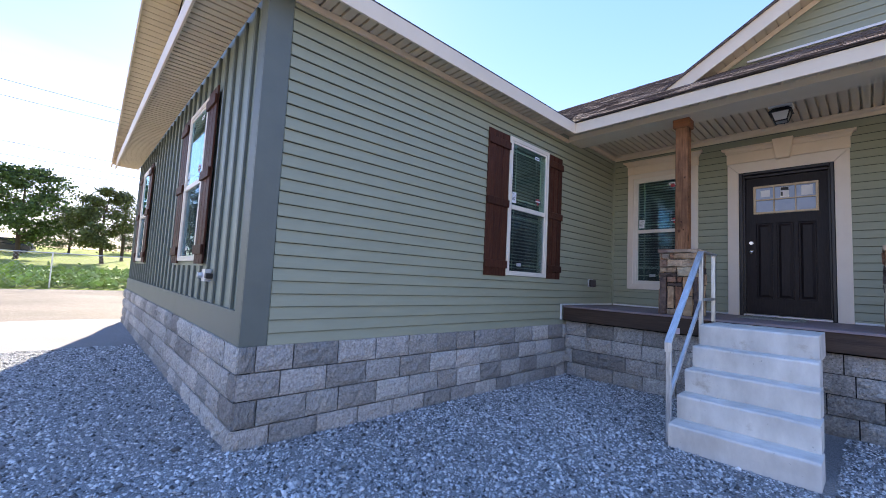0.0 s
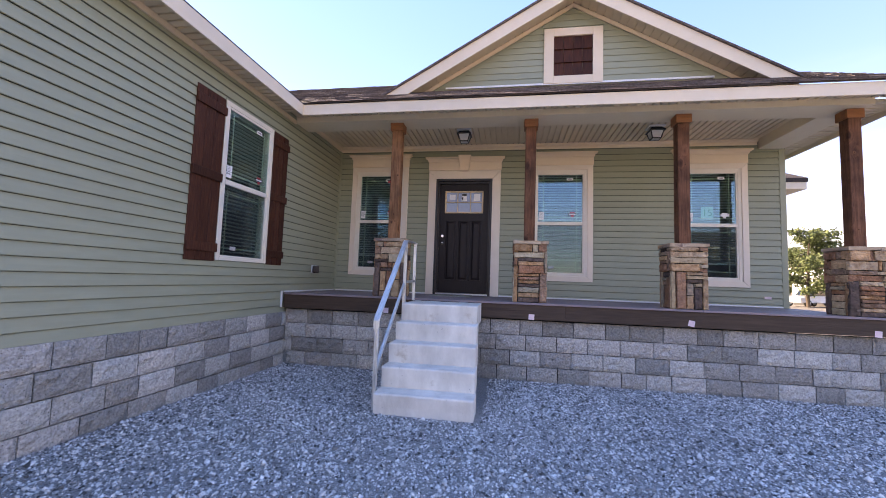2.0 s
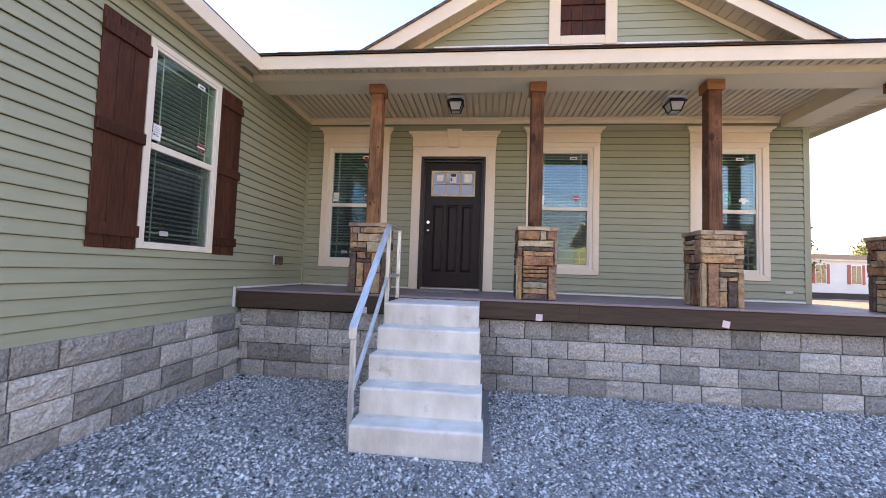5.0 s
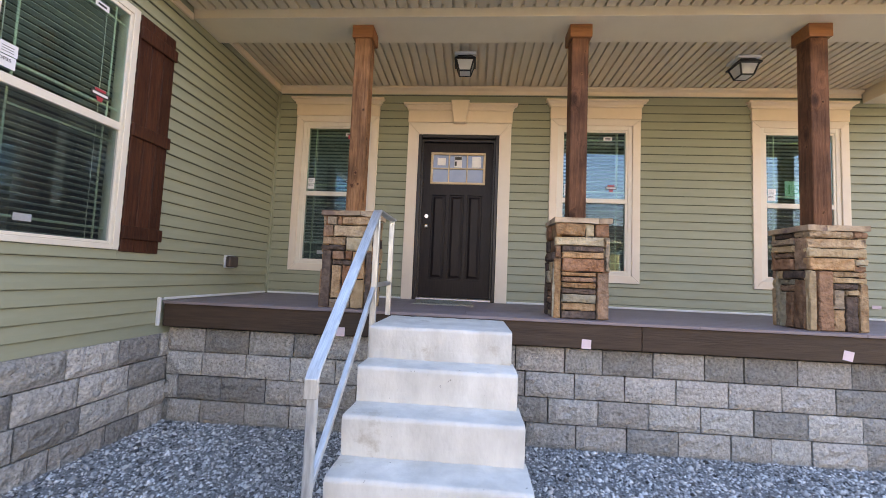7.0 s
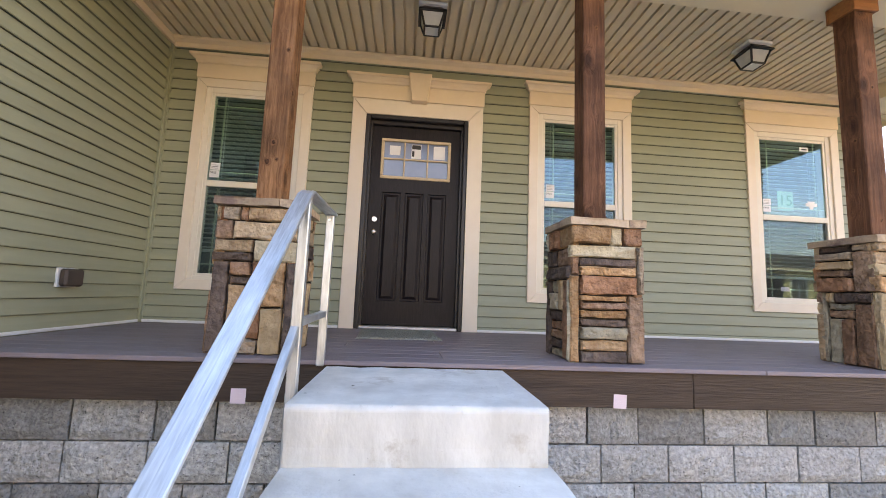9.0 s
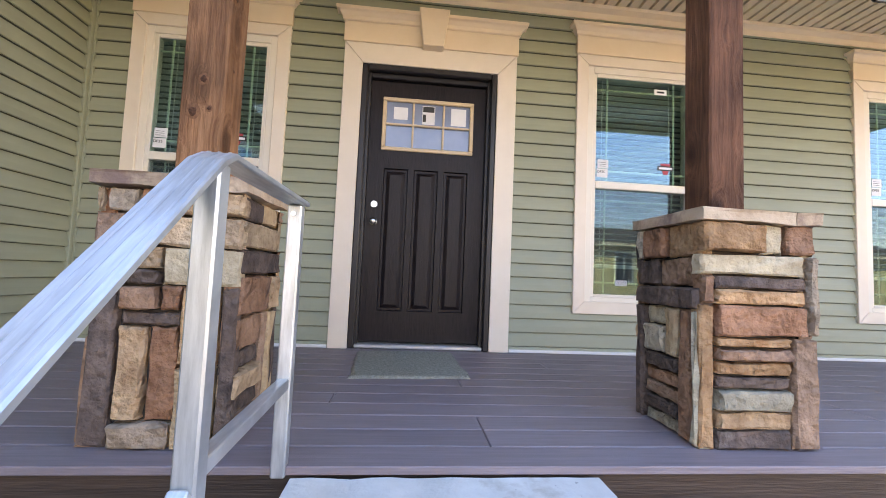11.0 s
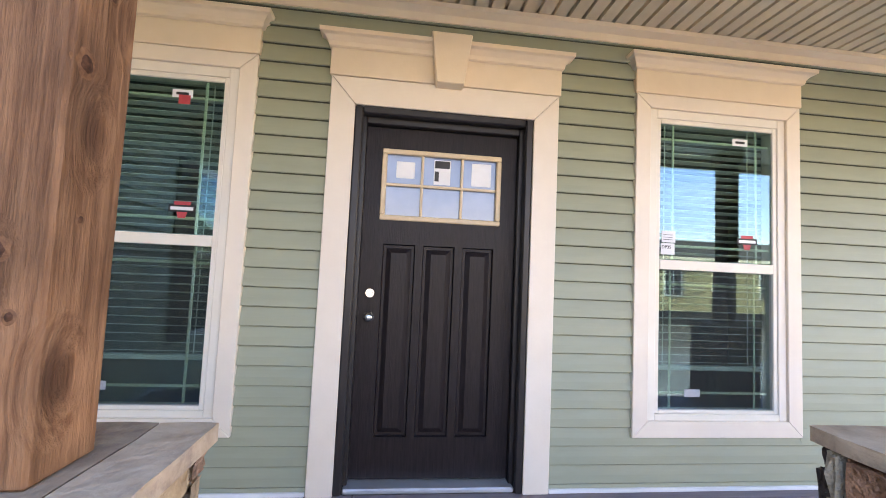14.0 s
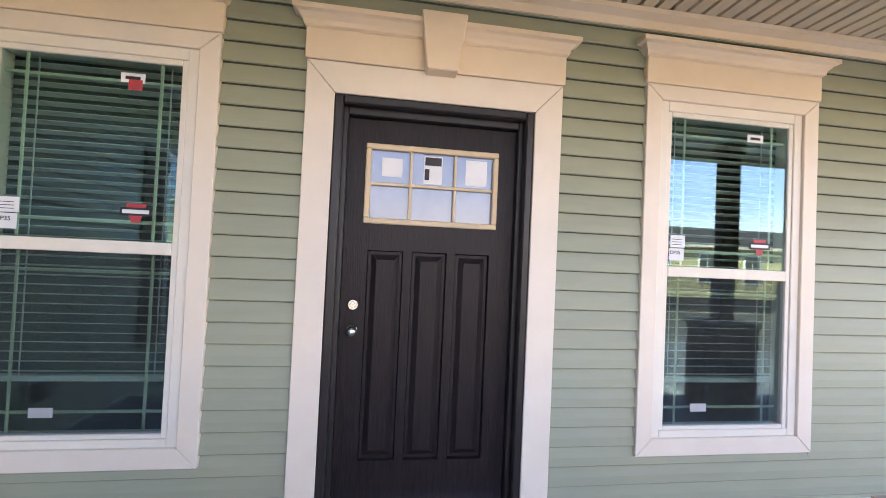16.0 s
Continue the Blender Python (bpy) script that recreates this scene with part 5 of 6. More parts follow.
def post(cx, seed, wood, label):
    p = thing("wooden_post", label, "post", "porch posts", at=(cx, PY, PTOP + 0.045))
    rng = random.Random(seed)
    bm = bmesh.new()
    hw = 0.074
    box(bm, cx - hw, cx + hw, PY - hw, PY + hw, PTOP + 0.046, 3.664)
    part("shaft", bm, wood, p, "knotty stained cedar shaft", 0.006)
    marks = [(rng.choice((0, 1, 3)), rng.uniform(-0.045, 0.045), rng.uniform(1.98, 3.45), rng.uniform(0.013, 0.025)) for _ in range(7)]
    if wood is M_POST_PALE:
        marks += [(0, -0.028, 2.15, 0.036), (0, 0.026, 2.165, 0.017), (0, 0.0, 2.27, 0.028), (1, -0.04, 2.60, 0.034), (1, -0.02, 2.33, 0.015), (0, 0.04, 2.86, 0.022)]
    for side, u, z, size in marks:
        place = Matrix.Translation((cx, PY, z)) @ Matrix.Rotation(radians(90 * side), 4, "Z") @ Matrix.Translation((u, -hw, 0))
        for nm, mat, k, rise in (("knot_ring", M_KNOTRING, 1.0, 0.0016), ("knot", M_KNOT, 0.55, 0.0030)):
            bm = bmesh.new()
            rim = [bm.verts.new(place @ Vector((math.cos(q) * size * k * rng.uniform(0.85, 1.1), 0.002, math.sin(q) * size * k * rng.uniform(1.0, 1.3)))) for q in [math.tau * j / 14 for j in range(14)]]
            mid = place @ Vector((0, -rise, 0))
            inner = [bm.verts.new(v.co.lerp(mid, 0.35) + (place.to_3x3() @ Vector((0, -rise * 0.6, 0)))) for v in rim]
            top = bm.verts.new(mid + (place.to_3x3() @ Vector((0, -rise * 0.2, 0))))
            for j in range(14):
                bm.faces.new((rim[j], rim[(j + 1) % 14], inner[(j + 1) % 14], inner[j]))
                bm.faces.new((inner[j], inner[(j + 1) % 14], top))
            part(nm, bm, mat, p, "dark knot in the wood" if nm == "knot" else "paler grain round a knot", smooth=True)
    r = 0.098
    for x0, x1, y0, y1 in ((cx - r, cx + r, PY - r, PY - hw - 0.001), (cx - r, cx + r, PY + hw + 0.001, PY + r), (cx - r, cx - hw - 0.001, PY - hw, PY + hw), (cx + hw + 0.001, cx + r, PY - hw, PY + hw)):
        bx("collar_board", M_POSTCAP, x0, x1, y0, y1, 3.545, 3.6635, p, "lighter cedar collar board")


M_CAP = surf("capstone", (0.34, 0.235, 0.15), (0.56, 0.42, 0.29), 6, 0.85, 0.7, 30, rnd=0.2, dist=0.012, stain=((0.22, 0.145, 0.115), 0.53))
for i, x in enumerate(PILLARS):
    pillar(i, x, 21 + i, ((False, 3), (True, 0), (False, 1), (True, 3))[i])
    post(x - (0.015 if i == 1 else 0.0), 40 + i, M_POST if i else M_POST_PALE, "dark brown stained cedar post with knots on a stone pillar" if i else "paler tan-brown cedar post with knots beside the steps")


# ---- porch lanterns ----
def lantern(x, y):
    l = thing("ceiling_lantern", "black metal porch lantern with pale panes on a white base", "lantern", "porch lanterns", at=(x, y, 3.83))
    bx("base_plate", M_WHITE, x - 0.12, x + 0.12, y - 0.10, y + 0.10, 3.80, 3.829, l, "white mounting block")
    bm = bmesh.new()

    def ring(r, z):
        return [bm.verts.new((x + a * r, y + b * r, z)) for a, b in ((-1, -1), (1, -1), (1, 1), (-1, 1))]
    rings = [ring(0.075, 3.799), ring(0.085, 3.785), ring(0.115, 3.755), ring(0.118, 3.742), ring(0.098, 3.742)]
    for a, b in zip(rings, rings[1:]):
        for i in range(4):
            bm.faces.new((a[i], a[(i + 1) % 4], b[(i + 1) % 4], b[i]))
    bm.faces.new(rings[0])
    part("hood", bm, M_BLACK, l, "black stepped hood")
    t, b2, z0, z1 = 0.095, 0.062, 3.742, 3.63
    cs = ((-1, -1), (1, -1), (1, 1), (-1, 1))
    for i in range(4):
        (a, b), (c, d) = cs[i], cs[(i + 1) % 4]
        bm = bmesh.new()
        q = [(x + a * t * 0.97, y + b * t * 0.97, z0), (x + c * t * 0.97, y + d * t * 0.97, z0), (x + c * b2 * 0.97, y + d * b2 * 0.97, z1), (x + a * b2 * 0.97, y + b * b2 * 0.97, z1)]
        n = Vector((a + c, b + d, 0)) * -0.002
        prism(bm, q, (0, 0, 0), n)
        part("pane", bm, M_GLOWPANE, l, "glass pane, the bulb's glow put into its pale colour")
        bm = bmesh.new()
        rod(bm, (x + a * t, y + b * t, z0), (x + a * b2, y + b * b2, z1), 0.009, 0.009, 6)
        part("corner_bar", bm, M_BLACK, l)
        bm = bmesh.new()
        rod(bm, (x + a * b2, y + b * b2, z1), (x + c * b2, y + d * b2, z1), 0.009, 0.009, 6)
        part("bottom_bar", bm, M_BLACK, l)
    bx("bottom_pane", M_GLOWPANE, x - b2, x + b2, y - b2, y + b2, z1 - 0.003, z1 + 0.003, l, "glass bottom, the bulb's glow put into its pale colour", 0)


lantern(-0.80, 7.60)
lantern(2.20, 7.66)


# ---- small fixtures ----
def fixtures():
    o = thing("outlet_box", "brown weatherproof outlet cover on a white plate", "outlet", at=(WX, 7.5, 1.42))
    bx("plate", M_WHITE, WX + 0.012, WX + 0.03, 7.425, 7.60, 1.352, 1.488, o, "white mounting plate")
    bm = bmesh.new()
    box(bm, WX + 0.0305, WX + 0.085, 7.43, 7.592, 1.358, 1.482)
    part("cover", bm, M_BROWNBOX, o, "brown bubble cover", 0.014)
    o = thing("outlet_box", "grey outlet box with a conduit under a front window", "outlet", at=(-4.45, FRONT_Y, 1.28))
    bx("cover", M_ALU, -4.52, -4.40, FRONT_Y - 0.06, FRONT_Y, 1.22, 1.34, o)
    bx("lamp_socket", M_BLACK, -4.40, -4.34, FRONT_Y - 0.06, FRONT_Y, 1.25, 1.30, o)
    bm = bmesh.new()
    rod(bm, (-4.5, FRONT_Y - 0.062, 1.28), (-4.5, FRONT_Y - 0.10, 1.28), 0.03, 0.026, 12)
    part("cap", bm, M_ALU, o)
    tagged(bx("wall_tag", M_PINK, 4.06, 4.16, BY - 0.027, BY - 0.0245, 1.185, 1.225, bevel=0), "small pink tag stuck on the siding", "tag")
    for x, dz, r in ((-1.72, 0, 0), (0.29, 0.005, 3), (2.245, 0.02, 12), (4.245, 0, 4)):
        bm = bmesh.new()
        box(bm, -0.037, 0.037, -0.0015, 0.0, -0.037, 0.037)
        ob = part("paper_label", bm, M_PINK)
        ob.matrix_world = Matrix.Translation((x, 6.5985, 0.86 + dz)) @ Matrix.Rotation(radians(r), 4, "Y")
        tagged(ob, "small pale pink square label on the deck fascia", "label", "deck labels")
        for i in range(3):
            b = bx("print_line", M_PINK, -0.02, 0.02, -0.0022, -0.0016, 0.01 - i * 0.012, 0.014 - i * 0.012, None, "", 0)
            b.parent = ob
    card = thing("number_card", "mint card with a green number 15 inside the window", "card", at=(3.27, BY + 0.1, 2.6))
    bx("card", M_MINT, 3.185, 3.375, BY + 0.074, BY + 0.076, 2.49, 2.71, card, "", 0)
    text("number", "15", 0.17, M_GREENINK, pose(3.28, BY + 0.072, 2.60, 90, 0, 0), card)
    # doormat
    bm = bmesh.new()
    n, k = 40, 44
    ang, cx, cy = radians(3), -0.955, 7.87
    g = []
    for j in range(k + 1):
        row = []
        for i in range(n + 1):
            u, v = -0.33 + 0.66 * i / n, -0.325 + 0.70 * j / k
            edge = i in (0, n) or j in (0, k)
            wob = 0.012 * noise.noise((u * 7, v * 7, 5)) if edge else 0
            row.append(bm.verts.new((cx + u * math.cos(ang) - v * math.sin(ang) + wob, cy + u * math.sin(ang) + v * math.cos(ang) + wob, DZ + (0.003 if edge else 0.014 + 0.004 * noise.noise((u * 60, v * 60, 1))))))
        g.append(row)
    for j in range(k):
        for i in range(n):
            bm.faces.new((g[j][i], g[j][i + 1], g[j + 1][i + 1], g[j + 1][i]))
    rim = [*g[0], *[g[j][n] for j in range(1, k + 1)], *reversed(g[k][:-1]), *[g[j][0] for j in range(k - 1, 0, -1)]]
    low = [bm.verts.new((v.co.x, v.co.y, DZ + 0.001)) for v in rim]
    for i in range(len(rim)):
        bm.faces.new((rim[i], low[i], low[(i + 1) % len(rim)], rim[(i + 1) % len(rim)]))
    tagged(part("doormat", bm, M_MAT, smooth=True), "worn grey-green carpet doormat before the front door", "doormat")


fixtures()


# ---- gravel ----
def gravel():
    rng = np.random.default_rng(5)
    zones = [(-3.28, 4.7, 2.2, 6.68, 3900), (-2.6, 3.2, 1.5, 2.4, 3600), (-8.5, -3.3, -0.6, 1.93, 2100), (-3.3, -1.4, 0.4, 2.2, 3000), (4.5, 9.0, 2.0, 7.0, 350)]
    P = []
    for x0, x1, y0, y1, d in zones:
        n = int((x1 - x0) * (y1 - y0) * d)
        P.append(np.column_stack([rng.uniform(x0, x1, n), rng.uniform(y0, y1, n)]))
    P = np.concatenate(P)
    P = P[~((P[:, 0] > -1.33) & (P[:, 0] < -0.25) & (P[:, 1] > 4.93))]
    n = len(P)
    base = np.array([(1, 0, 0), (0, 1, 0), (-1, 0, 0), (0, -1, 0), (0, 0, 1), (0, 0, -1)], float)
    size = rng.gamma(3.5, 0.0019, n) + 0.0035
    shape = rng.uniform(0.6, 1.25, (n, 6, 1)) * base[None] + rng.uniform(-0.28, 0.28, (n, 6, 3))
    ang = rng.uniform(0, math.tau, n)
    c, s = np.cos(ang)[:, None], np.sin(ang)[:, None]
    tilt = rng.uniform(-0.6, 0.6, n)[:, None]
    x, y, z = shape[..., 0], shape[..., 1], shape[..., 2] * 0.8
    z = z + tilt * x
    v = np.stack([x * c - y * s, x * s + y * c, z], -1) * size[:, None, None]
    v[..., 0] += P[:, 0, None]
    v[..., 1] += P[:, 1, None]
    v[..., 2] += (size * rng.uniform(0.1, 0.6, n))[:, None]
    tri = np.array([(0, 1, 4), (1, 2, 4), (2, 3, 4), (3, 0, 4), (1, 0, 5), (2, 1, 5), (3, 2, 5), (0, 3, 5)])
    idx = (tri[None] + 6 * np.arange(n)[:, None, None]).reshape(-1)
    me = bpy.data.meshes.new("gravel")
    me.vertices.add(n * 6)
    me.vertices.foreach_set("co", v.reshape(-1))
    me.loops.add(len(idx))
    me.loops.foreach_set("vertex_index", idx.astype(np.int32))
    me.polygons.add(len(idx) // 3)
    me.polygons.foreach_set("loop_start", (np.arange(len(idx) // 3) * 3).astype(np.int32))
    me.update(calc_edges=True)
    me.materials.append(M_STONE_CHIP)
    tagged(new("gravel", me), "loose blue-grey crushed stones covering the yard", "gravel", kind="stuff")


gravel()

# ---- distance ----
M_BARK = surf("bark", (0.05, 0.035, 0.025), (0.11, 0.08, 0.055), 12, 0.95, 0.9, 30, stretch=(3, 3, 0.5), dist=0.02)
M_LEAF = surf("leaves", (0.045, 0.085, 0.018), (0.10, 0.15, 0.03), 20, 0.7, 0.2, 40, rnd=0.4, island=True)
M_LEAF2 = surf("autumn_leaves", (0.06, 0.082, 0.02), (0.12, 0.135, 0.038), 20, 0.7, 0.2, 40, rnd=0.4, island=True)
M_WEED = surf("weeds", (0.15, 0.25, 0.02), (0.25, 0.36, 0.04), 20, 0.7, 0.2, 40, rnd=0.4, island=True)


def leaf_cloud(name, pts, size, mat, rng, parent=None):
    n = len(pts)
    q = np.array([(-1, 0, -0.5), (1, 0, -0.5), (0.9, 0.3, 0.6), (-0.8, -0.2, 0.6)])
    rot = rng.normal(size=(n, 3, 3))
    rot, _ = np.linalg.qr(rot)
    sc = size * rng.uniform(0.6, 1.4, n)
    v = np.einsum("nij,kj->nki", rot, q) * sc[:, None, None] + pts[:, None, :]
    me = bpy.data.meshes.new(name)
    me.from_pydata(v.reshape(-1, 3).tolist(), [], (np.arange(n * 4).reshape(-1, 4)).tolist())
    me.materials.append(mat)
    ob = new(name, me)
    if parent is not None:
        ob.parent = parent
        ob.matrix_parent_inverse = parent.matrix_world.inverted()
    return ob


def tree(x, y, z, tall, wide, seed, mat, label, first=0.22):
    rng = np.random.default_rng(seed)
    t = thing("tree", label, "tree", at=(x, y, z))
    bm = bmesh.new()
    p = Vector((x, y, z - 0.2))
    r = tall * 0.022
    pts = [p]
    for i in range(6):
        q = p + Vector((rng.normal() * 0.05 * tall / 6, rng.normal() * 0.05 * tall / 6, tall * 0.92 / 6))
        rod(bm, p, q, r * (1 - i / 7), r * (1 - (i + 1) / 7), 8)
        p = q
        pts.append(p)
    clumps = []
    for k in range(26):
        f = first + (0.97 - first) * (k / 25)
        i = min(5, int(f * 6))
        a = pts[i].lerp(pts[i + 1], f * 6 - i)
        ang = rng.uniform(0, math.tau)
        reach = wide * (0.35 + 0.65 * math.sin(math.pi * min(1, (f - first * 0.6) / (1.05 - first * 0.6)) ** 0.8)) * rng.uniform(0.55, 1.05)
        b = a + Vector((math.cos(ang) * reach, math.sin(ang) * reach, reach * rng.uniform(0.05, 0.4)))
        rod(bm, a, b, r * 0.35 * (1.1 - f), r * 0.08, 5)
        for u in (0.5, 0.75, 1.0):
            clumps.append((a.lerp(b, u), reach * 0.30 + 0.15))
    part("trunk", bm, M_BARK, t, "rough brown trunk with limbs")
    P = np.concatenate([np.array(c)[None] + rng.normal(size=(120, 3)) * np.array((s, s, s * 0.6)) * 0.55 for c, s in clumps])
    leaf_cloud("crown", P, tall * 0.0115, mat, rng, t)


tree(-47.0, -2.4, 1.2, 8.2, 3.2, 1, M_LEAF, "dark green leafy tree in the field")
tree(-48.0, -7.2, 1.2, 8.6, 3.6, 2, M_LEAF, "broad dark green tree beside the fence")
tree(-46.0, 2.9, 1.2, 7.4, 2.3, 3, M_LEAF2, "thin green tree beside the utility pole")
tree(-62.0, 0.5, 1.8, 6.0, 3.0, 6, M_LEAF2, "yellow-green tree far off in the field")
tree(-70.0, 7.0, 2.0, 5.0, 3.0, 7, M_LEAF2, "yellow-green tree on the far edge of the field")
tree(26.0, 41.0, 0.0, 7.6, 2.8, 11, M_LEAF2, "yellow-green tree behind the white home")
tree(36.0, 60.0, 0.0, 7.5, 3.4, 12, M_LEAF2, "bushy tree far behind the white home")
tree(50.0, 58.0, 0.0, 8.0, 3.6, 13, M_LEAF2, "bushy autumn tree in the distance")
tree(62.0, 54.0, 0.0, 6.8, 3.0, 15, M_LEAF2, "yellowing tree beside the far road")


def weeds():
    rng = np.random.default_rng(8)
    n = 9000
    x = -rng.uniform(26.2, 36, n)
    P = np.column_stack([x, rng.uniform(-14, 12, n), 0.05 + (-x - 25.5) * 0.055 + rng.gamma(2, 0.07, n)])
    ob = leaf_cloud("weeds", P, 0.13, M_WEED, rng)
    tagged(ob, "bright green leafy weeds along the fence", "weeds", kind="stuff")


weeds()


def fence():
    f = thing("chain_fence", "galvanised chain-link fence along the field", "fence", at=(-26.2, 0, 0))
    ys = [-18 + 3.05 * i for i in range(13)]
    for y in ys:
        bm = bmesh.new()
        rod(bm, (-26.2, y, 0), (-26.2, y, 1.72), 0.03, 0.03, 8)
        part("fence_post", bm, M_GALV, f)
    bm = bmesh.new()
    rod(bm, (-26.2, ys[0], 1.68), (-26.2, ys[-1], 1.68), 0.022, 0.022, 6)
    part("top_rail", bm, M_GALV, f)
    bm = bmesh.new()
    y = ys[0]
    while y < ys[-1] - 1.7:
        for a, b in ((0.05, 1.66), (1.66, 0.05)):
            rod(bm, (-26.2, y, a), (-26.2, y + 1.6, b), 0.0035, 0.0035, 3)
        y += 0.16
    part("mesh_wire", bm, M_GALV, f, "diamond wire mesh")


fence()


def wires():
    p = thing("utility_pole", "weathered wooden utility pole", "pole", at=(-52, 4.6, 1.5))
    bm = bmesh.new()
    rod(bm, (-52, 4.6, 1.0), (-52, 4.6, 8.4), 0.15, 0.11, 10)
    part("shaft", bm, M_BARK, p)
    w = thing("power_lines", "thin black overhead power lines", "cable", at=(-44, 0, 9))
    for z in (15.2, 14.0, 10.6, 9.6, 9.0, 8.4):
        bm = bmesh.new()
        a = Vector((-44, -70, z + 1.0))
        for i in range(16):
            u = (i + 1) / 16
            b = Vector((-44, -70 + 140 * u, z + 1.0 - 2.2 * u - 2.0 * u * (1 - u)))
            rod(bm, a, b, 0.016, 0.016, 4)
            a = b
        part("cable", bm, M_BLACK, w)


wires()

M_YELLOW = surf("yellow_siding", (0.60, 0.48, 0.24), (0.66, 0.53, 0.28), 3, 0.6, 0.2, 20, stretch=(1, 1, 8), big=0.04)
M_OFFWHITE = surf("white_siding", (0.70, 0.69, 0.66), (0.76, 0.75, 0.72), 3, 0.6, 0.1, 20, stretch=(1, 1, 8), big=0.04)
M_DARKSKIRT = surf("dark_skirting", (0.05, 0.045, 0.04), (0.08, 0.07, 0.06), 6, 0.8, 0.3, 30)
M_TYRE = surf("tyre", (0.015, 0.015, 0.015), (0.025, 0.025, 0.025), 9, 0.8, 0.1, 60)
M_CAR = surf("car_paint", (0.02, 0.022, 0.028), (0.026, 0.028, 0.034), 9, 0.25, 0.0, 60, coat=0.6)
M_WHITECAR = surf("white_car_paint", (0.7, 0.7, 0.7), (0.76, 0.76, 0.76), 9, 0.25, 0.0, 60, coat=0.6)
M_MAROON = surf("maroon_shutter", (0.36, 0.085, 0.055), (0.42, 0.11, 0.07), 9, 0.5, 0.05, 60)


def home(label, at, turn, L, D, z0, z1, wall_mat, shutters, seed, roofrise=1.6, over=0.35, wins=5):
    """A long single-storey home, front towards local -y."""
    h = thing("house", label, "house")
    bx("wall", wall_mat, -L / 2, L / 2, 0, D, z0, z1, h, "lap-sided walls", 0)
    bx("skirting", M_DARKSKIRT, -L / 2 + 0.05, L / 2 - 0.05, 0.06, D - 0.06, 0, z0, h, "dark skirting", 0)
    bm = bmesh.new()
    prism(bm, [(0, -over, z1), (0, -over, z1 + 0.16), (0, D / 2, z1 + roofrise), (0, D + over, z1 + 0.16), (0, D + over, z1)], (-L / 2 - over, 0, 0), (L / 2 + over, 0, 0))
    part("roof", bm, M_ROOFDECK, h, "dark shingled roof")
    bx("fascia", M_FASCIA, -L / 2 - over - 0.01, L / 2 + over + 0.01, -over - 0.02, -over - 0.001, z1 - 0.02, z1 + 0.14, h, "pale fascia", 0)
    for side in (-1, 1):
        a, b = sorted((side * (L / 2 + over + 0.002), side * (L / 2 + over + 0.02)))
        bm = bmesh.new()
        prism(bm, [(0, -over, z1 - 0.02), (0, -over, z1 + 0.15), (0, D / 2, z1 + roofrise - 0.02), (0, D + over, z1 + 0.15), (0, D + over, z1 - 0.02), (0, D / 2, z1 + roofrise - 0.2)], (a, 0, 0), (b, 0, 0))
        part("bargeboard", bm, M_FASCIA, h, "pale bargeboard")
    for i in range(wins):
        x = -L / 2 + L * (i + 0.5) / wins
        w, a, b = 0.55, z0 + 0.85, z1 - 0.35
        win = bx("window", M_WHITE, x - w, x + w, -0.05, 0.02, a, b, h, "white window frame", 0)
        for s in (-1, 1):
            bx("pane", M_PANE, x + (0.03 if s > 0 else -w + 0.08), x + (w - 0.08 if s > 0 else -0.03), -0.056, -0.05, a + 0.08, b - 0.08, win, "", 0)
        if shutters:
            for s in (-1, 1):
                bx("shutter", M_MAROON, *sorted((x + s * (w + 0.02), x + s * (w + 0.32))), -0.04, 0.0, a, b, h, "brick-red shutter", 0)
    h.matrix_world = Matrix.Translation(at) @ Matrix.Rotation(radians(turn), 4, "Z")
    return h


M_PANE = surf("dark_pane", (0.02, 0.025, 0.03), (0.035, 0.04, 0.05), 2, 0.06, 0.0, 60, spec=0.8)
home("pale yellow manufactured home with white windows and dark skirting", (19.0, -10.5, 0), 180, 24, 8, 0.75, 3.7, M_YELLOW, False, 1, wins=8)
home("white gabled home with a dark roof across the yard", (1.0, -24.0, 0), 90, 9, 7, 0.7, 3.0, M_OFFWHITE, False, 4, 1.8, 0.3, 3)
home("white manufactured home with brick-red shutters on blocks", (43.5, 44.7, 0), 8, 28, 5, 0.55, 3.6, M_OFFWHITE, True, 2, 0.8, 0.15, 8)


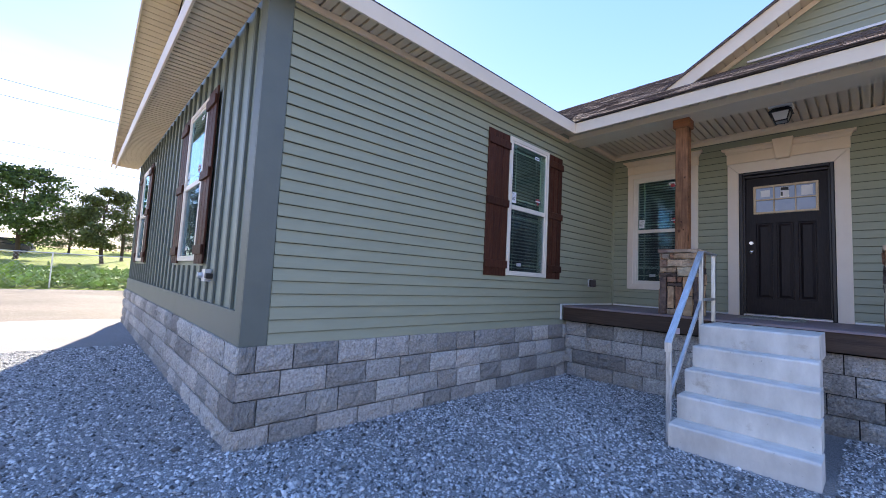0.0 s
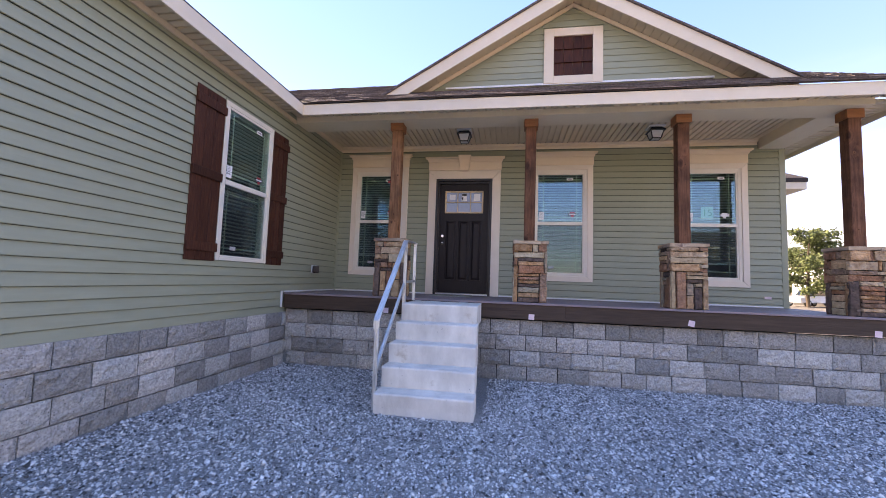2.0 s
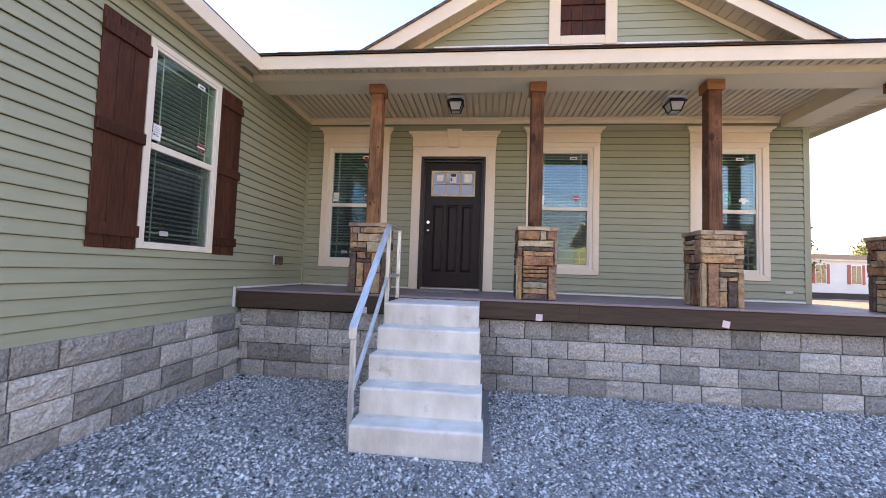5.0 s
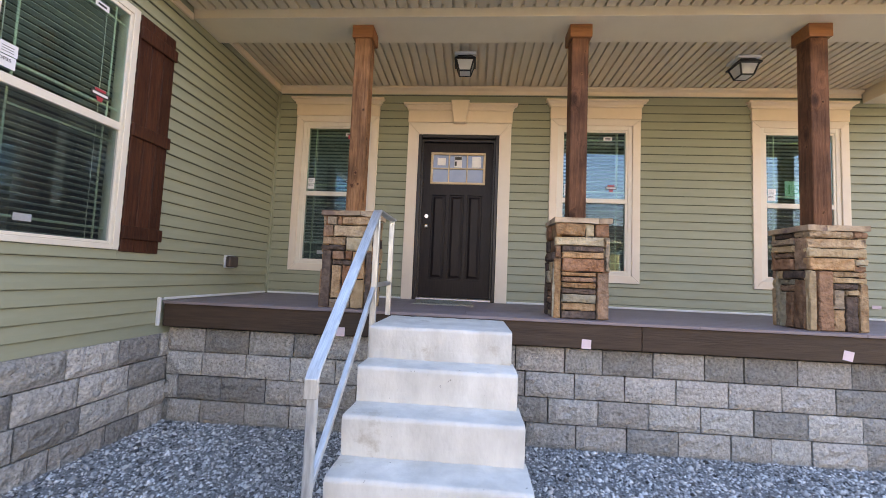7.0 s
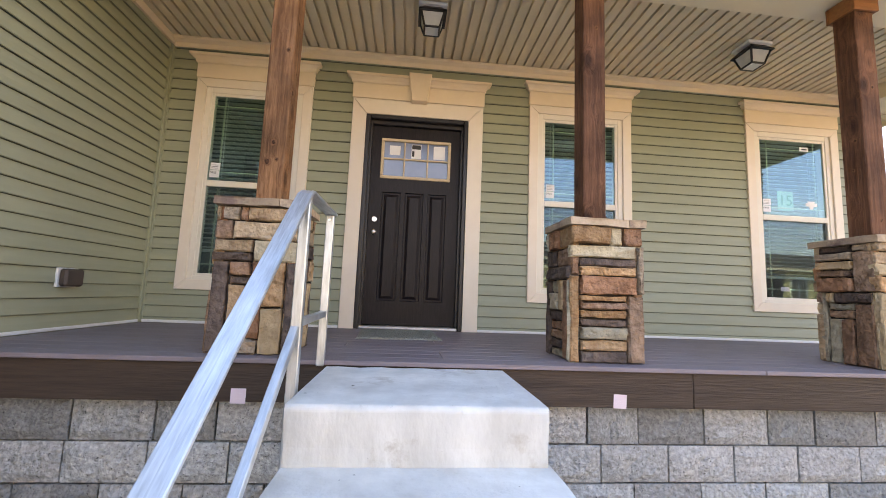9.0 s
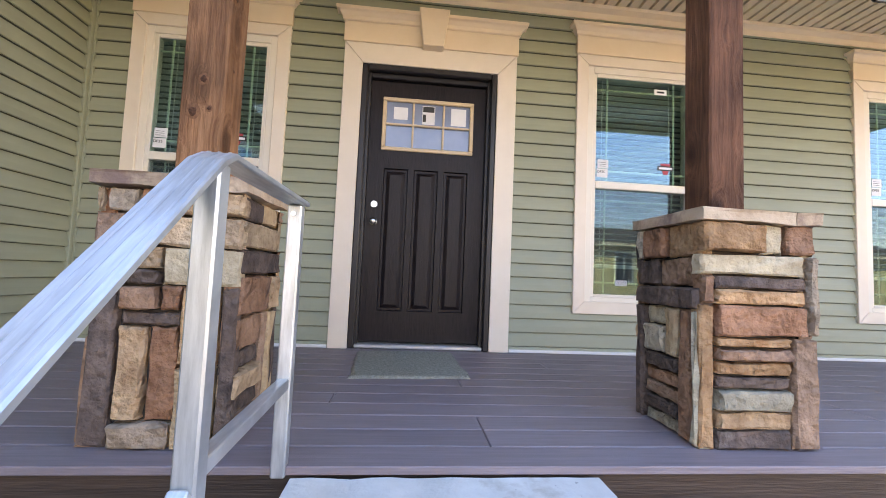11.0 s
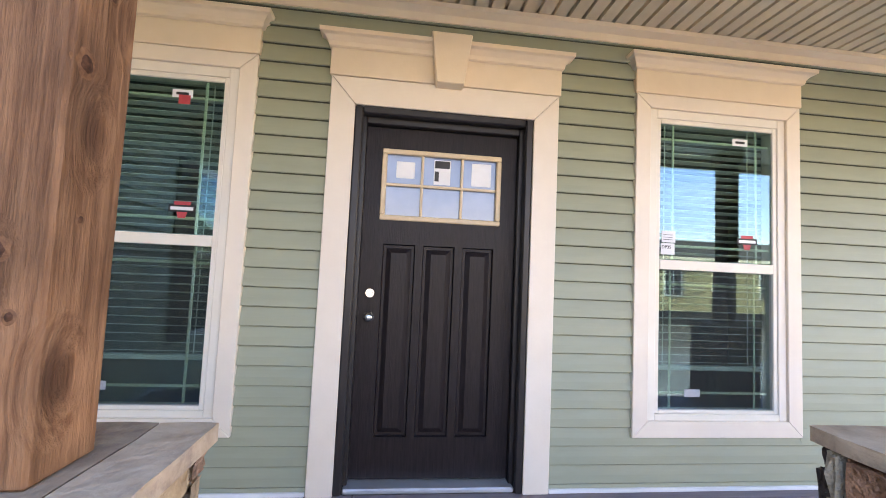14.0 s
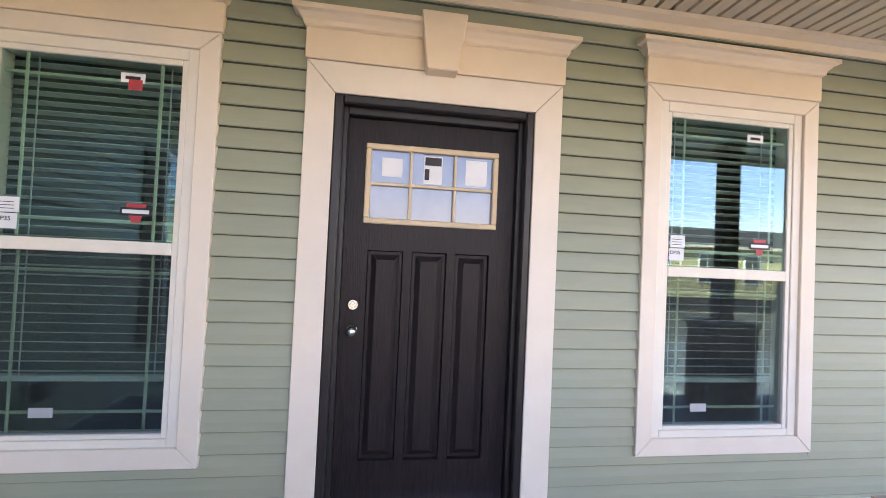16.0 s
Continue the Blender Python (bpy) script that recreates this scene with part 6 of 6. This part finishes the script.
def rear_wing():
    h = thing("house_extension", "rear house extension with dark roof and beige eave", "house", at=(6.0, 13.0, 0))
    bx("wall", M_SIDING, 4.42, 6.95, 12.75, 15.2, 0.0, 3.95, h, "sage-green wall", 0)
    bm = bmesh.new()
    prism(bm, [(0, 12.40, 4.12), (0, 12.40, 4.22), (0, 13.9, 4.85), (0, 15.5, 4.22), (0, 15.5, 4.12)], (4.8, 0, 0), (7.42, 0, 0))
    part("roof", bm, M_ROOFDECK, h, "dark shingled roof")
    bx("eave", M_FASCIA, 4.8, 7.40, 12.42, 15.4, 3.93, 4.119, h, "beige boxed eave", 0.01)


rear_wing()


def car(at, turn, label, paint, tone):
    c = thing("parked_car", label, "car")
    bm = bmesh.new()
    prism(bm, [(-2.2, 0, 0.35), (-2.25, 0, 0.8), (-1.2, 0, 0.95), (-0.6, 0, 1.0), (1.9, 0, 1.0), (2.2, 0, 0.9), (2.25, 0, 0.4)], (0, -0.85, 0), (0, 0.85, 0))
    part("body", bm, paint, c, tone, 0.06)
    bm = bmesh.new()
    prism(bm, [(-0.9, 0, 1.0), (-0.3, 0, 1.55), (1.6, 0, 1.6), (2.05, 0, 1.0)], (0, -0.74, 0), (0, 0.74, 0))
    part("cabin", bm, M_PANE, c, "dark glazed cabin", 0.05)
    for x in (-1.4, 1.35):
        for y in (-0.8, 0.8):
            bm = bmesh.new()
            rod(bm, (x, y - 0.1, 0.33), (x, y + 0.1, 0.33), 0.33, 0.33, 18)
            wh = part("wheel", bm, M_TYRE, c, "black tyre", 0.03)
            bm = bmesh.new()
            rod(bm, (x, y - 0.105, 0.33), (x, y + 0.105, 0.33), 0.19, 0.19, 14)
            part("rim", bm, M_GALV, wh, "metal rim")
    c.matrix_world = Matrix.Translation(at) @ Matrix.Rotation(radians(turn), 4, "Z")


car((-58, -4.2, 1.75), 80, "dark sport utility car parked in the field", M_CAR, "dark glossy body")
car((27.5, 43.0, 0), 20, "white car parked by the far homes", M_WHITECAR, "white glossy body")
block_wall("wall_skirt_wing", "grey split-face block skirting of the wing", (WX + 0.035, 2.0 - 0.02, -0.05), 90, 4.74, 4, 3)
block_wall("wall_skirt_porch", "grey split-face block skirting under the porch", (WX + 0.04, 6.69, -0.005), 0, 7.78, 4, 5)
block_wall("wall_skirt_front", "grey split-face block skirting of the wing's front", (WING_L, 1.965, -0.05), 0, -WING_L + WX + 0.03, 4, 8)
